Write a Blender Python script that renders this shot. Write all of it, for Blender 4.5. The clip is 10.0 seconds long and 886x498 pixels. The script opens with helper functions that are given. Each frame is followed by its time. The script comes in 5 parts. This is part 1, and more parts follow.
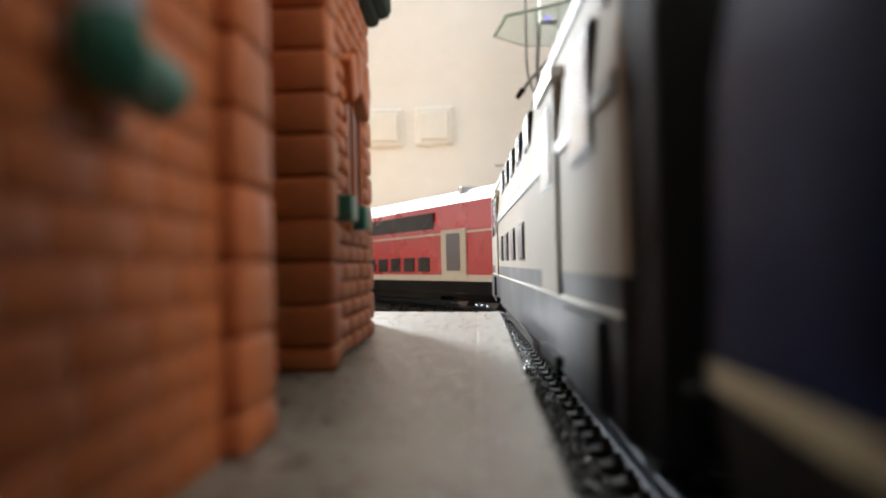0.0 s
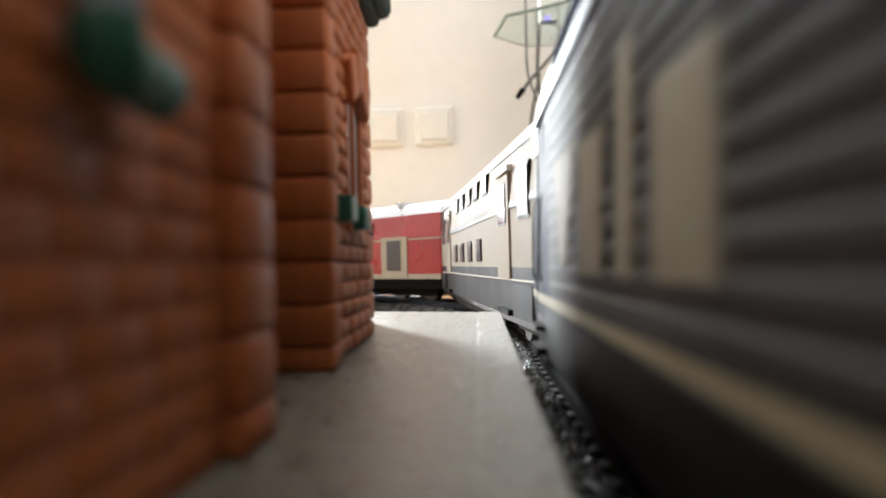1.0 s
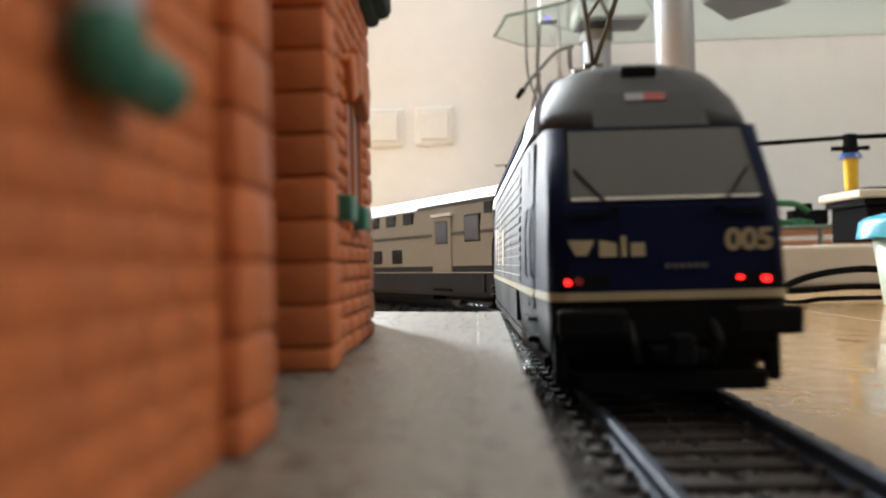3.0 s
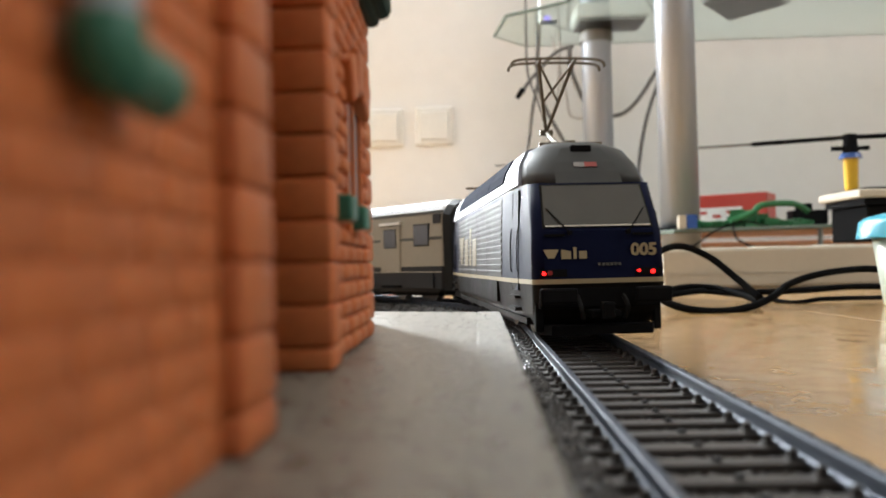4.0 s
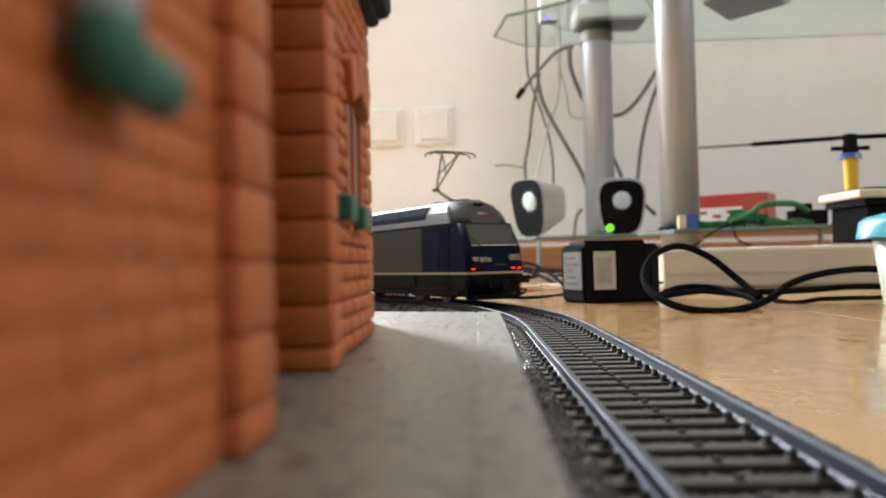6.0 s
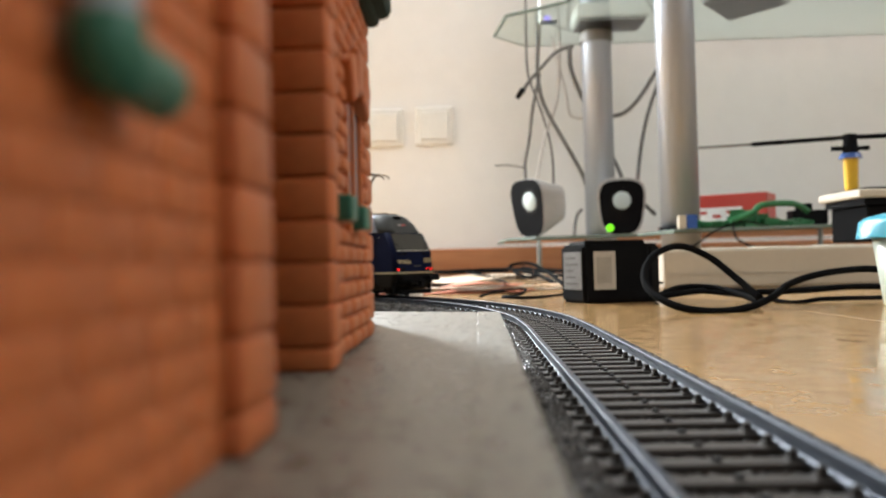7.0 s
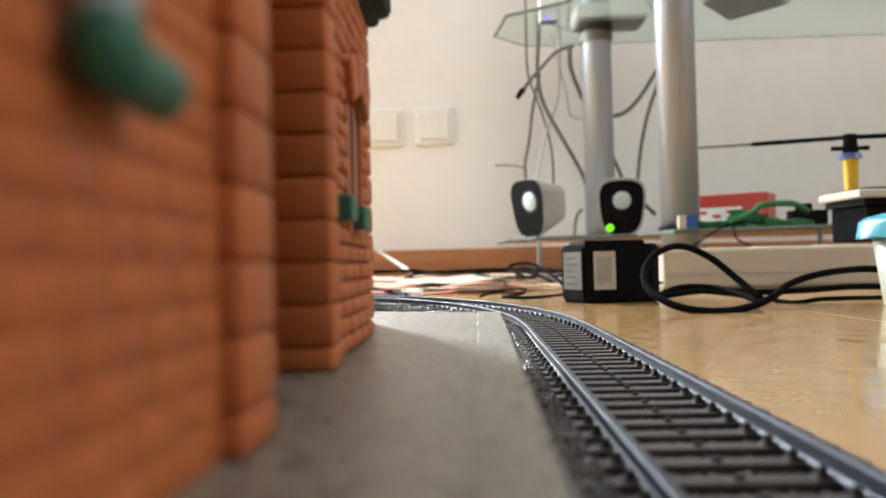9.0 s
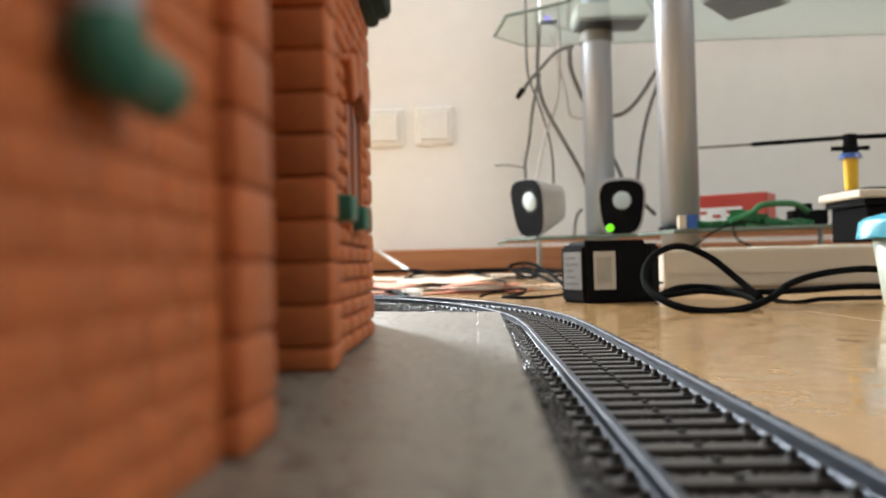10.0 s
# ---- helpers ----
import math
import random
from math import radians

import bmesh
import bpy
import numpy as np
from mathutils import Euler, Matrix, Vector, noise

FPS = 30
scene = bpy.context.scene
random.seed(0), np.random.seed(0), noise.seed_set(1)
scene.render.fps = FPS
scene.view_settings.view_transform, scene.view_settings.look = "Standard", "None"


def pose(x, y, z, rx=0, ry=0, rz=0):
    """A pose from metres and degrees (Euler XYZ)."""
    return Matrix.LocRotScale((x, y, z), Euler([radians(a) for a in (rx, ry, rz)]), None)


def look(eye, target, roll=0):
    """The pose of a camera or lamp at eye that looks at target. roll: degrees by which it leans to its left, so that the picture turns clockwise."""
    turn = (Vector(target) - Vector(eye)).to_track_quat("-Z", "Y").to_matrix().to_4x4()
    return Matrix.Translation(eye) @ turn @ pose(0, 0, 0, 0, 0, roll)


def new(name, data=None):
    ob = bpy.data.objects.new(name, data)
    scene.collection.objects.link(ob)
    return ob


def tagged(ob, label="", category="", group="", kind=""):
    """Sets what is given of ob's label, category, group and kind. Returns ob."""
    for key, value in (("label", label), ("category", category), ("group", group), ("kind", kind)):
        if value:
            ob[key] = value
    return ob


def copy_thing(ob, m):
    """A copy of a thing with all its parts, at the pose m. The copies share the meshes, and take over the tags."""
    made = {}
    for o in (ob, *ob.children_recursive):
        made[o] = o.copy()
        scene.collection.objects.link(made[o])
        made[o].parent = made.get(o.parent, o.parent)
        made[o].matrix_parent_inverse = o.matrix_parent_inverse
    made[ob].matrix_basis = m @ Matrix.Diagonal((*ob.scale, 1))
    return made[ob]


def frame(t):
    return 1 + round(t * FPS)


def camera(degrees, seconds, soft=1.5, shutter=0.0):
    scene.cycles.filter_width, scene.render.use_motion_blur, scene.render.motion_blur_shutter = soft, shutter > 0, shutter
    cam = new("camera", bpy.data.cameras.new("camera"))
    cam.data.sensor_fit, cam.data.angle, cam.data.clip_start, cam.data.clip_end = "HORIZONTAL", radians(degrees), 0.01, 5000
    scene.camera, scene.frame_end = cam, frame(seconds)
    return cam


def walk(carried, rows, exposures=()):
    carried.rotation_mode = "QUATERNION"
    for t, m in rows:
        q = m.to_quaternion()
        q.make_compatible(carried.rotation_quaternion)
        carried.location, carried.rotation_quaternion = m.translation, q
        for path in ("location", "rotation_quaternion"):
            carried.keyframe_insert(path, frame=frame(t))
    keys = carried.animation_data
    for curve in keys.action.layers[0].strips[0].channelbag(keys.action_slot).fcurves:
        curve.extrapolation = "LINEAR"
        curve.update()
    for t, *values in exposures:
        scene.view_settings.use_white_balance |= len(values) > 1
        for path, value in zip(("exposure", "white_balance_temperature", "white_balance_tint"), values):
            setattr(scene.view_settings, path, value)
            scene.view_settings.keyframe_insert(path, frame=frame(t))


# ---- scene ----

# ------------------------------------------------------------------ camera
MM = 0.001
EYE = Vector((0.0, 0.0, 0.0269))
cam = camera(58.5, 10.0, soft=1.5, shutter=0.9)
cam.data.dof.use_dof = True
cam.data.dof.focus_distance = 0.20
cam.data.dof.aperture_fstop = 31.0
VIEW = look(EYE, EYE + Vector((-0.03586, 1.0, 0.01836)), -1.4)
walk(cam, [(0.0, VIEW), (10.0, VIEW)],
     exposures=[(0.0, -0.18), (1.0, -0.08), (1.5, -0.26), (2.0, -0.40), (2.5, -0.20), (3.8, -0.24), (5.5, -0.25), (7.0, -0.26), (8.0, -0.32), (10.0, -0.30)])

# ------------------------------------------------------------------ light
world = bpy.data.worlds.new("sky_world")
scene.world = world
world.use_nodes = True
wn = world.node_tree
sky = wn.nodes.new("ShaderNodeTexSky")
sky.sky_type = "NISHITA"
sky.sun_disc = False
sky.sun_elevation = radians(42)
sky.sun_rotation = radians(200)
wn.nodes["Background"].inputs["Strength"].default_value = 0.12
wn.links.new(sky.outputs["Color"], wn.nodes["Background"].inputs["Color"])


def window_light(name, at, target, w, h, watts, colour):
    data = bpy.data.lights.new(name, "AREA")
    data.shape, data.size, data.size_y = "RECTANGLE", w, h
    data.energy, data.color = watts, colour
    ob = new(name, data)
    ob.matrix_world = look(Vector(at), Vector(target))
    return ob


# sky light through the glazed balcony door and through the window in the east wall
window_light("balcony_skylight", (-0.66, 1.61, 1.15), (-0.66, 0.0, 1.0), 0.20, 1.95, 155, (0.90, 0.96, 1.0))
window_light("east_skylight", (2.34, -0.3, 1.45), (0.0, -0.3, 1.2), 1.1, 1.1, 30, (1.0, 0.985, 0.96))

# ------------------------------------------------------------------ materials


def mat(name, colour, rough=0.5, metal=0.0, var=0.12, scale=400.0, bump=0.15, fine=None, coat=0.0,
        relief=0.0, emit=None, emit_strength=0.0, spec=0.5, sub=0.0, random_value=0.0, alpha=1.0, stretch=(1, 1, 1)):
    """A surface with variation at two scales and fine relief."""
    m = bpy.data.materials.new(name)
    m.use_nodes = True
    nt = m.node_tree
    b = nt.nodes["Principled BSDF"]
    b.inputs["Roughness"].default_value = rough
    b.inputs["Metallic"].default_value = metal
    b.inputs["Specular IOR Level"].default_value = spec
    b.inputs["Coat Weight"].default_value = coat
    if sub:
        b.inputs["Subsurface Weight"].default_value = sub
        b.inputs["Subsurface Radius"].default_value = (0.002, 0.001, 0.0006)
        b.inputs["Subsurface Scale"].default_value = 0.6
    tc = nt.nodes.new("ShaderNodeTexCoord")
    mp = nt.nodes.new("ShaderNodeMapping")
    mp.inputs["Scale"].default_value = stretch
    nt.links.new(tc.outputs["Object"], mp.inputs["Vector"])
    n1 = nt.nodes.new("ShaderNodeTexNoise")
    n1.inputs["Scale"].default_value = scale * 0.12
    n1.inputs["Detail"].default_value = 4
    n2 = nt.nodes.new("ShaderNodeTexNoise")
    n2.inputs["Scale"].default_value = fine or scale
    n2.inputs["Detail"].default_value = 5
    for n in (n1, n2):
        nt.links.new(mp.outputs["Vector"], n.inputs["Vector"])
    add = nt.nodes.new("ShaderNodeMath")
    add.operation = "ADD"
    nt.links.new(n1.outputs["Fac"], add.inputs[0])
    nt.links.new(n2.outputs["Fac"], add.inputs[1])
    ramp = nt.nodes.new("ShaderNodeMapRange")
    ramp.inputs["From Min"].default_value = 0.6
    ramp.inputs["From Max"].default_value = 1.4
    ramp.inputs["To Min"].default_value = 1 - var
    ramp.inputs["To Max"].default_value = 1 + var
    nt.links.new(add.outputs[0], ramp.inputs["Value"])
    val = ramp.outputs["Result"]
    if random_value:
        oi = nt.nodes.new("ShaderNodeObjectInfo")
        r2 = nt.nodes.new("ShaderNodeMapRange")
        r2.inputs["To Min"].default_value = 1 - random_value
        r2.inputs["To Max"].default_value = 1 + random_value
        nt.links.new(oi.outputs["Random"], r2.inputs["Value"])
        mu = nt.nodes.new("ShaderNodeMath")
        mu.operation = "MULTIPLY"
        nt.links.new(val, mu.inputs[0])
        nt.links.new(r2.outputs["Result"], mu.inputs[1])
        val = mu.outputs[0]
    hsv = nt.nodes.new("ShaderNodeHueSaturation")
    hsv.inputs["Color"].default_value = (*colour, 1)
    nt.links.new(val, hsv.inputs["Value"])
    nt.links.new(hsv.outputs["Color"], b.inputs["Base Color"])
    rr = nt.nodes.new("ShaderNodeMapRange")
    rr.inputs["From Min"].default_value = 0.3
    rr.inputs["From Max"].default_value = 0.7
    rr.inputs["To Min"].default_value = max(0.02, rough - 0.08)
    rr.inputs["To Max"].default_value = min(1, rough + 0.1)
    nt.links.new(n1.outputs["Fac"], rr.inputs["Value"])
    nt.links.new(rr.outputs["Result"], b.inputs["Roughness"])
    if bump:
        bp = nt.nodes.new("ShaderNodeBump")
        bp.inputs["Strength"].default_value = bump
        bp.inputs["Distance"].default_value = relief or 0.4 / scale
        nt.links.new(n2.outputs["Fac"], bp.inputs["Height"])
        nt.links.new(bp.outputs["Normal"], b.inputs["Normal"])
    if emit:
        b.inputs["Emission Color"].default_value = (*emit, 1)
        b.inputs["Emission Strength"].default_value = emit_strength
    if alpha < 1:
        b.inputs["Alpha"].default_value = alpha
    return m


def glass_mat(name, colour, rough=0.02):
    m = bpy.data.materials.new(name)
    m.use_nodes = True
    b = m.node_tree.nodes["Principled BSDF"]
    b.inputs["Base Color"].default_value = (*colour, 1)
    b.inputs["Roughness"].default_value = rough
    b.inputs["Transmission Weight"].default_value = 1.0
    b.inputs["IOR"].default_value = 1.45
    return m


def wood_mat(name, light, dark, ring=14.0, rough=0.26):
    """Laminate with long grain along x and fine pores."""
    m = mat(name, light, rough, var=0.05, scale=900, bump=0)
    nt = m.node_tree
    b = nt.nodes["Principled BSDF"]
    tc = nt.nodes.new("ShaderNodeTexCoord")
    oi = nt.nodes.new("ShaderNodeObjectInfo")
    sh = nt.nodes.new("ShaderNodeVectorMath")
    sh.operation = "MULTIPLY_ADD"
    cx = nt.nodes.new("ShaderNodeCombineXYZ")
    for k in range(3):
        nt.links.new(oi.outputs["Random"], cx.inputs[k])
    nt.links.new(cx.outputs["Vector"], sh.inputs[0])
    sh.inputs[1].default_value = (7.0, 3.0, 1.0)
    nt.links.new(tc.outputs["Object"], sh.inputs[2])
    mp = nt.nodes.new("ShaderNodeMapping")
    mp.inputs["Scale"].default_value = (1.6, ring, ring)
    nt.links.new(sh.outputs["Vector"], mp.inputs["Vector"])
    w = nt.nodes.new("ShaderNodeTexNoise")
    w.inputs["Scale"].default_value = 2.4
    w.inputs["Detail"].default_value = 3
    w.inputs["Distortion"].default_value = 0.4
    nt.links.new(mp.outputs["Vector"], w.inputs["Vector"])
    mp2 = nt.nodes.new("ShaderNodeMapping")
    mp2.inputs["Scale"].default_value = (30, 520, 520)
    nt.links.new(sh.outputs["Vector"], mp2.inputs["Vector"])
    pore = nt.nodes.new("ShaderNodeTexNoise")
    pore.inputs["Scale"].default_value = 1.0
    nt.links.new(mp2.outputs["Vector"], pore.inputs["Vector"])
    sm = nt.nodes.new("ShaderNodeMath")
    sm.operation = "MULTIPLY_ADD"
    sm.inputs[1].default_value = 0.2
    nt.links.new(pore.outputs["Fac"], sm.inputs[0])
    nt.links.new(w.outputs["Fac"], sm.inputs[2])
    cr = nt.nodes.new("ShaderNodeValToRGB")
    cr.color_ramp.elements[0].position = 0.40
    cr.color_ramp.elements[0].color = (*dark, 1)
    cr.color_ramp.elements[1].position = 0.76
    cr.color_ramp.elements[1].color = (*light, 1)
    nt.links.new(sm.outputs[0], cr.inputs["Fac"])
    nt.links.new(cr.outputs["Color"], b.inputs["Base Color"])
    return m


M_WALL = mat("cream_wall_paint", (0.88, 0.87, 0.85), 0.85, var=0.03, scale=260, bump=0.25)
# darker than the north wall's paint, so the unseen walls bounce less light
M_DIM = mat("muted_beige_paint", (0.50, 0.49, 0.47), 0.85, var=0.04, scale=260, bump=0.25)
M_CEIL = mat("ceiling_paint", (0.82, 0.81, 0.79), 0.9, var=0.03, scale=200)
M_FLOOR = wood_mat("oak_laminate", (0.345, 0.205, 0.086), (0.270, 0.155, 0.062), 30.0, 0.17)
M_SKIRT = wood_mat("beech_skirting", (0.50, 0.22, 0.10), (0.40, 0.16, 0.07), 30, 0.4)
M_PLAT = mat("grey_platform_plastic", (0.198, 0.190, 0.160), 0.31, var=0.72, scale=5200, fine=3200, bump=1.0, relief=0.00014, spec=0.75)
M_BRICK = mat("orange_brick_plastic", (0.445, 0.129, 0.040), 0.55, spec=0.35, var=0.12, scale=700, bump=0.14, sub=0.3, random_value=0.08)
M_GREEN = mat("dark_green_plastic", (0.022, 0.135, 0.088), 0.38, var=0.1, scale=500, bump=0.05)
M_ROOF = mat("blackish_green_plastic", (0.004, 0.022, 0.016), 0.45, spec=0.05, var=0.1, scale=500, bump=0.05)
M_PANE = mat("smoky_window_plastic", (0.32, 0.38, 0.42), 0.15, var=0.05, scale=300, bump=0)
M_RAIL = mat("nickel_rail", (0.040, 0.047, 0.062), 0.45, 0.42, spec=0.18, var=0.12, scale=900, bump=0.05)
M_SLEEP = mat("dark_brown_sleeper", (0.035, 0.029, 0.025), 0.48, spec=0.32, var=0.15, scale=1200, bump=0.2, random_value=0.15)
M_BALLAST = mat("dark_grey_ballast", (0.062, 0.058, 0.055), 0.30, spec=0.5, var=0.35, scale=1400, bump=0.5)
M_STUD = mat("black_stud", (0.02, 0.02, 0.022), 0.4, 0.3, scale=900)
M_BLUE = mat("dark_blue_lacquer", (0.0042, 0.0066, 0.025), 0.5, spec=0.045, var=0.06, scale=300, bump=0.02)
M_LOCOROOF = mat("grey_roof_lacquer", (0.042, 0.045, 0.044), 0.5, spec=0.22, var=0.06, scale=300, bump=0.03)
M_SILVER = mat("silver_roof_lacquer", (0.55, 0.56, 0.58), 0.3, 0.55, var=0.05, scale=300, bump=0.03)
M_SLOPE = mat("grey_roof_side_lacquer", (0.15, 0.165, 0.20), 0.42, 0.1, var=0.06, scale=300, bump=0.03)
M_GRILLE = mat("blue_grey_grille_lacquer", (0.022, 0.028, 0.050), 0.9, spec=0.03, var=0.1, scale=500, bump=0.1)
M_LOUVRE = mat("grey_louvre_lacquer", (0.058, 0.055, 0.051), 0.5, spec=0.06, var=0.08, scale=500, bump=0.03)
M_MARK = mat("muted_cream_print", (0.27, 0.235, 0.16), 0.5, spec=0.13, var=0.12, scale=600, bump=0.02)
M_CREAM = mat("cream_print", (0.31, 0.26, 0.16), 0.5, spec=0.2, var=0.05, scale=500, bump=0.02)
M_BLACK = mat("black_plastic", (0.007, 0.007, 0.0075), 0.55, spec=0.03, var=0.15, scale=500, bump=0.08)
M_UNDER = mat("charcoal_underframe", (0.011, 0.0098, 0.0088), 0.5, spec=0.05, var=0.15, scale=500, bump=0.08)
M_SHIELD = mat("grey_windscreen", (0.055, 0.055, 0.048), 0.14, var=0.05, scale=200, bump=0)
M_RUBBER = mat("black_rubber", (0.008, 0.008, 0.008), 0.5, spec=0.12, scale=400)
M_GLOWRED = mat("red_tail_lamp", (0.5, 0.01, 0.01), 0.3, emit=(1.0, 0.012, 0.012), emit_strength=5.0, bump=0)
M_DIMRED = mat("dull_red_lens", (0.10, 0.004, 0.004), 0.25, emit=(1.0, 0.01, 0.01), emit_strength=0.06, bump=0)
M_REDPRINT = mat("red_print", (0.27, 0.028, 0.022), 0.4, scale=300, bump=0)
M_WHITEPRINT = mat("white_print", (0.75, 0.75, 0.72), 0.4, scale=300, bump=0)
M_COACH = mat("ivory_coach_lacquer", (0.31, 0.282, 0.236), 0.6, spec=0.03, var=0.05, scale=300, bump=0.02)
M_COACHGREY = mat("dark_grey_coach_lacquer", (0.026, 0.027, 0.03), 0.5, spec=0.1, var=0.06, scale=300, bump=0.02)
M_STRIPE = mat("grey_coach_stripe", (0.085, 0.085, 0.08), 0.45, spec=0.15, scale=300, bump=0)
M_CWIN = mat("dark_coach_window", (0.016, 0.016, 0.018), 0.3, spec=0.12, scale=300, bump=0)
M_LWIN = mat("grey_coach_door_window", (0.075, 0.08, 0.095), 0.2, spec=0.4, scale=300, bump=0)
M_REDCOACH = mat("traffic_red_lacquer", (0.42, 0.012, 0.018), 0.3, var=0.05, scale=300, bump=0.02)
M_WHEEL = mat("bright_wheel_steel", (0.05, 0.046, 0.044), 0.45, 0.5, scale=500)
M_BRASS = mat("bronze_pantograph", (0.13, 0.105, 0.07), 0.55, 0.5, scale=500)
M_ALU = mat("brushed_aluminium", (0.40, 0.425, 0.465), 0.38, 0.6, var=0.06, scale=200, stretch=(1, 1, 0.05))
M_GREYPLASTIC = mat("grey_plastic", (0.22, 0.22, 0.21), 0.45, scale=200)
M_GREYSHELL = mat("pale_grey_shell", (0.50, 0.49, 0.475), 0.5, scale=200)
M_WHITE = mat("white_plastic", (0.84, 0.83, 0.79), 0.4, var=0.04, scale=150, bump=0.02)
M_IVORY = mat("ivory_plastic", (0.52, 0.465, 0.37), 0.4, var=0.05, scale=150, bump=0.02)
M_CABLE = mat("black_cable_sheath", (0.007, 0.007, 0.0072), 0.7, spec=0.01, scale=400, bump=0.05)
M_GREYCABLE = mat("grey_cable_sheath", (0.14, 0.13, 0.125), 0.5, scale=300, bump=0.05)
M_PALECABLE = mat("pale_cable_sheath", (0.62, 0.58, 0.55), 0.5, scale=300, bump=0.05)
M_CONE = mat("pale_speaker_cone", (0.50, 0.58, 0.58), 0.14, var=0.05, scale=200, bump=0.05)
M_LED = mat("green_led", (0.1, 0.6, 0.02), 0.3, emit=(0.22, 1.0, 0.01), emit_strength=1.3, bump=0)
M_VLED = mat("violet_led", (0.4, 0.3, 0.8), 0.3, emit=(0.5, 0.42, 1.0), emit_strength=1.2, bump=0)
M_LABEL = mat("pale_label_paper", (0.50, 0.47, 0.40), 0.6, var=0.12, scale=500)
M_GREYLABEL = mat("grey_label_foil", (0.17, 0.165, 0.155), 0.5, var=0.35, scale=700)
M_LABELBAR = mat("label_print", (0.10, 0.09, 0.08), 0.6, scale=500)
M_TOYRED = mat("red_toy_lacquer", (0.46, 0.05, 0.035), 0.4, scale=200)
M_TOYGREEN = mat("green_toy_plastic", (0.012, 0.13, 0.04), 0.35, scale=200)
M_TOYBLUE = mat("blue_toy_plastic", (0.03, 0.09, 0.32), 0.35, scale=200)
M_YELLOW = mat("yellow_plastic", (0.70, 0.42, 0.02), 0.35, scale=200)
M_CYAN = mat("cyan_plastic_film", (0.035, 0.31, 0.42), 0.3, scale=120, bump=0.3)
M_TUB = mat("frosted_tub_plastic", (0.52, 0.56, 0.47), 0.35, scale=120, sub=0.2)
M_PAPER = mat("cream_paper", (0.60, 0.47, 0.34), 0.7, scale=100)
M_CARD = mat("buff_card", (0.50, 0.33, 0.20), 0.7, scale=100)
M_PINK = mat("salmon_card", (0.55, 0.17, 0.09), 0.6, scale=100)
M_GLASS = glass_mat("green_tinted_glass", (0.80, 0.90, 0.86))
M_GLASSEDGE = mat("green_glass_edge", (0.13, 0.16, 0.135), 0.5, spec=0.1, scale=100, bump=0)
M_CLEAR = glass_mat("window_glass", (1, 1, 1))

# ------------------------------------------------------------------ mesh helpers


def part(name, bm, material, parent=None, label="", smooth=False):
    me = bpy.data.meshes.new(name)
    bm.normal_update()
    bm.to_mesh(me)
    bm.free()
    me.materials.append(material)
    if smooth:
        me.polygons.foreach_set("use_smooth", [len(p.vertices) < 5 for p in me.polygons])
    ob = new(name, me)
    if parent:
        ob.parent = parent
    if label:
        tagged(ob, label)
    return ob


def box(bm, x0, x1, y0, y1, z0, z1, bevel=0.0, m=None):
    vs = bmesh.ops.create_cube(bm, size=1.0)["verts"]
    for v in vs:
        v.co = Vector((x0 + (v.co.x + 0.5) * (x1 - x0), y0 + (v.co.y + 0.5) * (y1 - y0), z0 + (v.co.z + 0.5) * (z1 - z0)))
    if bevel:
        es = list({e for v in vs for e in v.link_edges})
        out = bmesh.ops.bevel(bm, geom=es, offset=bevel, segments=2, affect="EDGES", profile=0.5)
        vs = list({v for f in out["faces"] for v in f.verts} | {v for v in vs if v.is_valid})
    if m is not None:
        bmesh.ops.transform(bm, matrix=m, verts=[v for v in vs if v.is_valid])
    return bm


def boxes(*specs, bevel=0.0):
    bm = bmesh.new()
    for s in specs:
        box(bm, *s, bevel=bevel)
    return bm


def cyl(bm, p0, p1, r0, r1=None, seg=16):
    p0, p1 = Vector(p0), Vector(p1)
    r1 = r0 if r1 is None else r1
    q = (p1 - p0).to_track_quat("Z", "Y").to_matrix().to_4x4()
    m = Matrix.Translation((p0 + p1) / 2) @ q
    bmesh.ops.create_cone(bm, cap_ends=True, segments=seg, radius1=r0, radius2=r1, depth=(p1 - p0).length, matrix=m)
    return bm


def smooth_path(pts, n=8):
    """Catmull-Rom through the given points."""
    pts = [Vector(p) for p in pts]
    out = []
    for i in range(len(pts) - 1):
        a, b, c, d = pts[max(i - 1, 0)], pts[i], pts[i + 1], pts[min(i + 2, len(pts) - 1)]
        for k in range(n):
            t = k / n
            out.append(0.5 * ((2 * b) + (c - a) * t + (2 * a - 5 * b + 4 * c - d) * t * t + (3 * b - a - 3 * c + d) * t ** 3))
    out.append(pts[-1])
    return out


def tube(bm, pts, r, seg=8, n=8):
    path = smooth_path(pts, n) if n else [Vector(p) for p in pts]
    rings = []
    side = None
    for i, p in enumerate(path):
        d = (path[min(i + 1, len(path) - 1)] - path[max(i - 1, 0)]).normalized()
        if side is None:
            side = d.orthogonal().normalized()
        side = (side - d * side.dot(d)).normalized()
        up = d.cross(side)
        rings.append([bm.verts.new(p + r * (math.cos(a) * side + math.sin(a) * up))
                      for a in (2 * math.pi * k / seg for k in range(seg))])
    for a, b in zip(rings, rings[1:]):
        for k in range(seg):
            bm.faces.new((a[k], a[(k + 1) % seg], b[(k + 1) % seg], b[k]))
    bm.faces.new(rings[0][::-1])
    bm.faces.new(rings[-1])
    return bm


def prism(bm, poly, z0, z1):
    """A plan polygon (anticlockwise) raised from z0 to z1."""
    lo = [bm.verts.new((x, y, z0)) for x, y in poly]
    hi = [bm.verts.new((x, y, z1)) for x, y in poly]
    n = len(poly)
    for i in range(n):
        bm.faces.new((lo[i], lo[(i + 1) % n], hi[(i + 1) % n], hi[i]))
    bm.faces.new(lo[::-1])
    bm.faces.new(hi)
    return bm


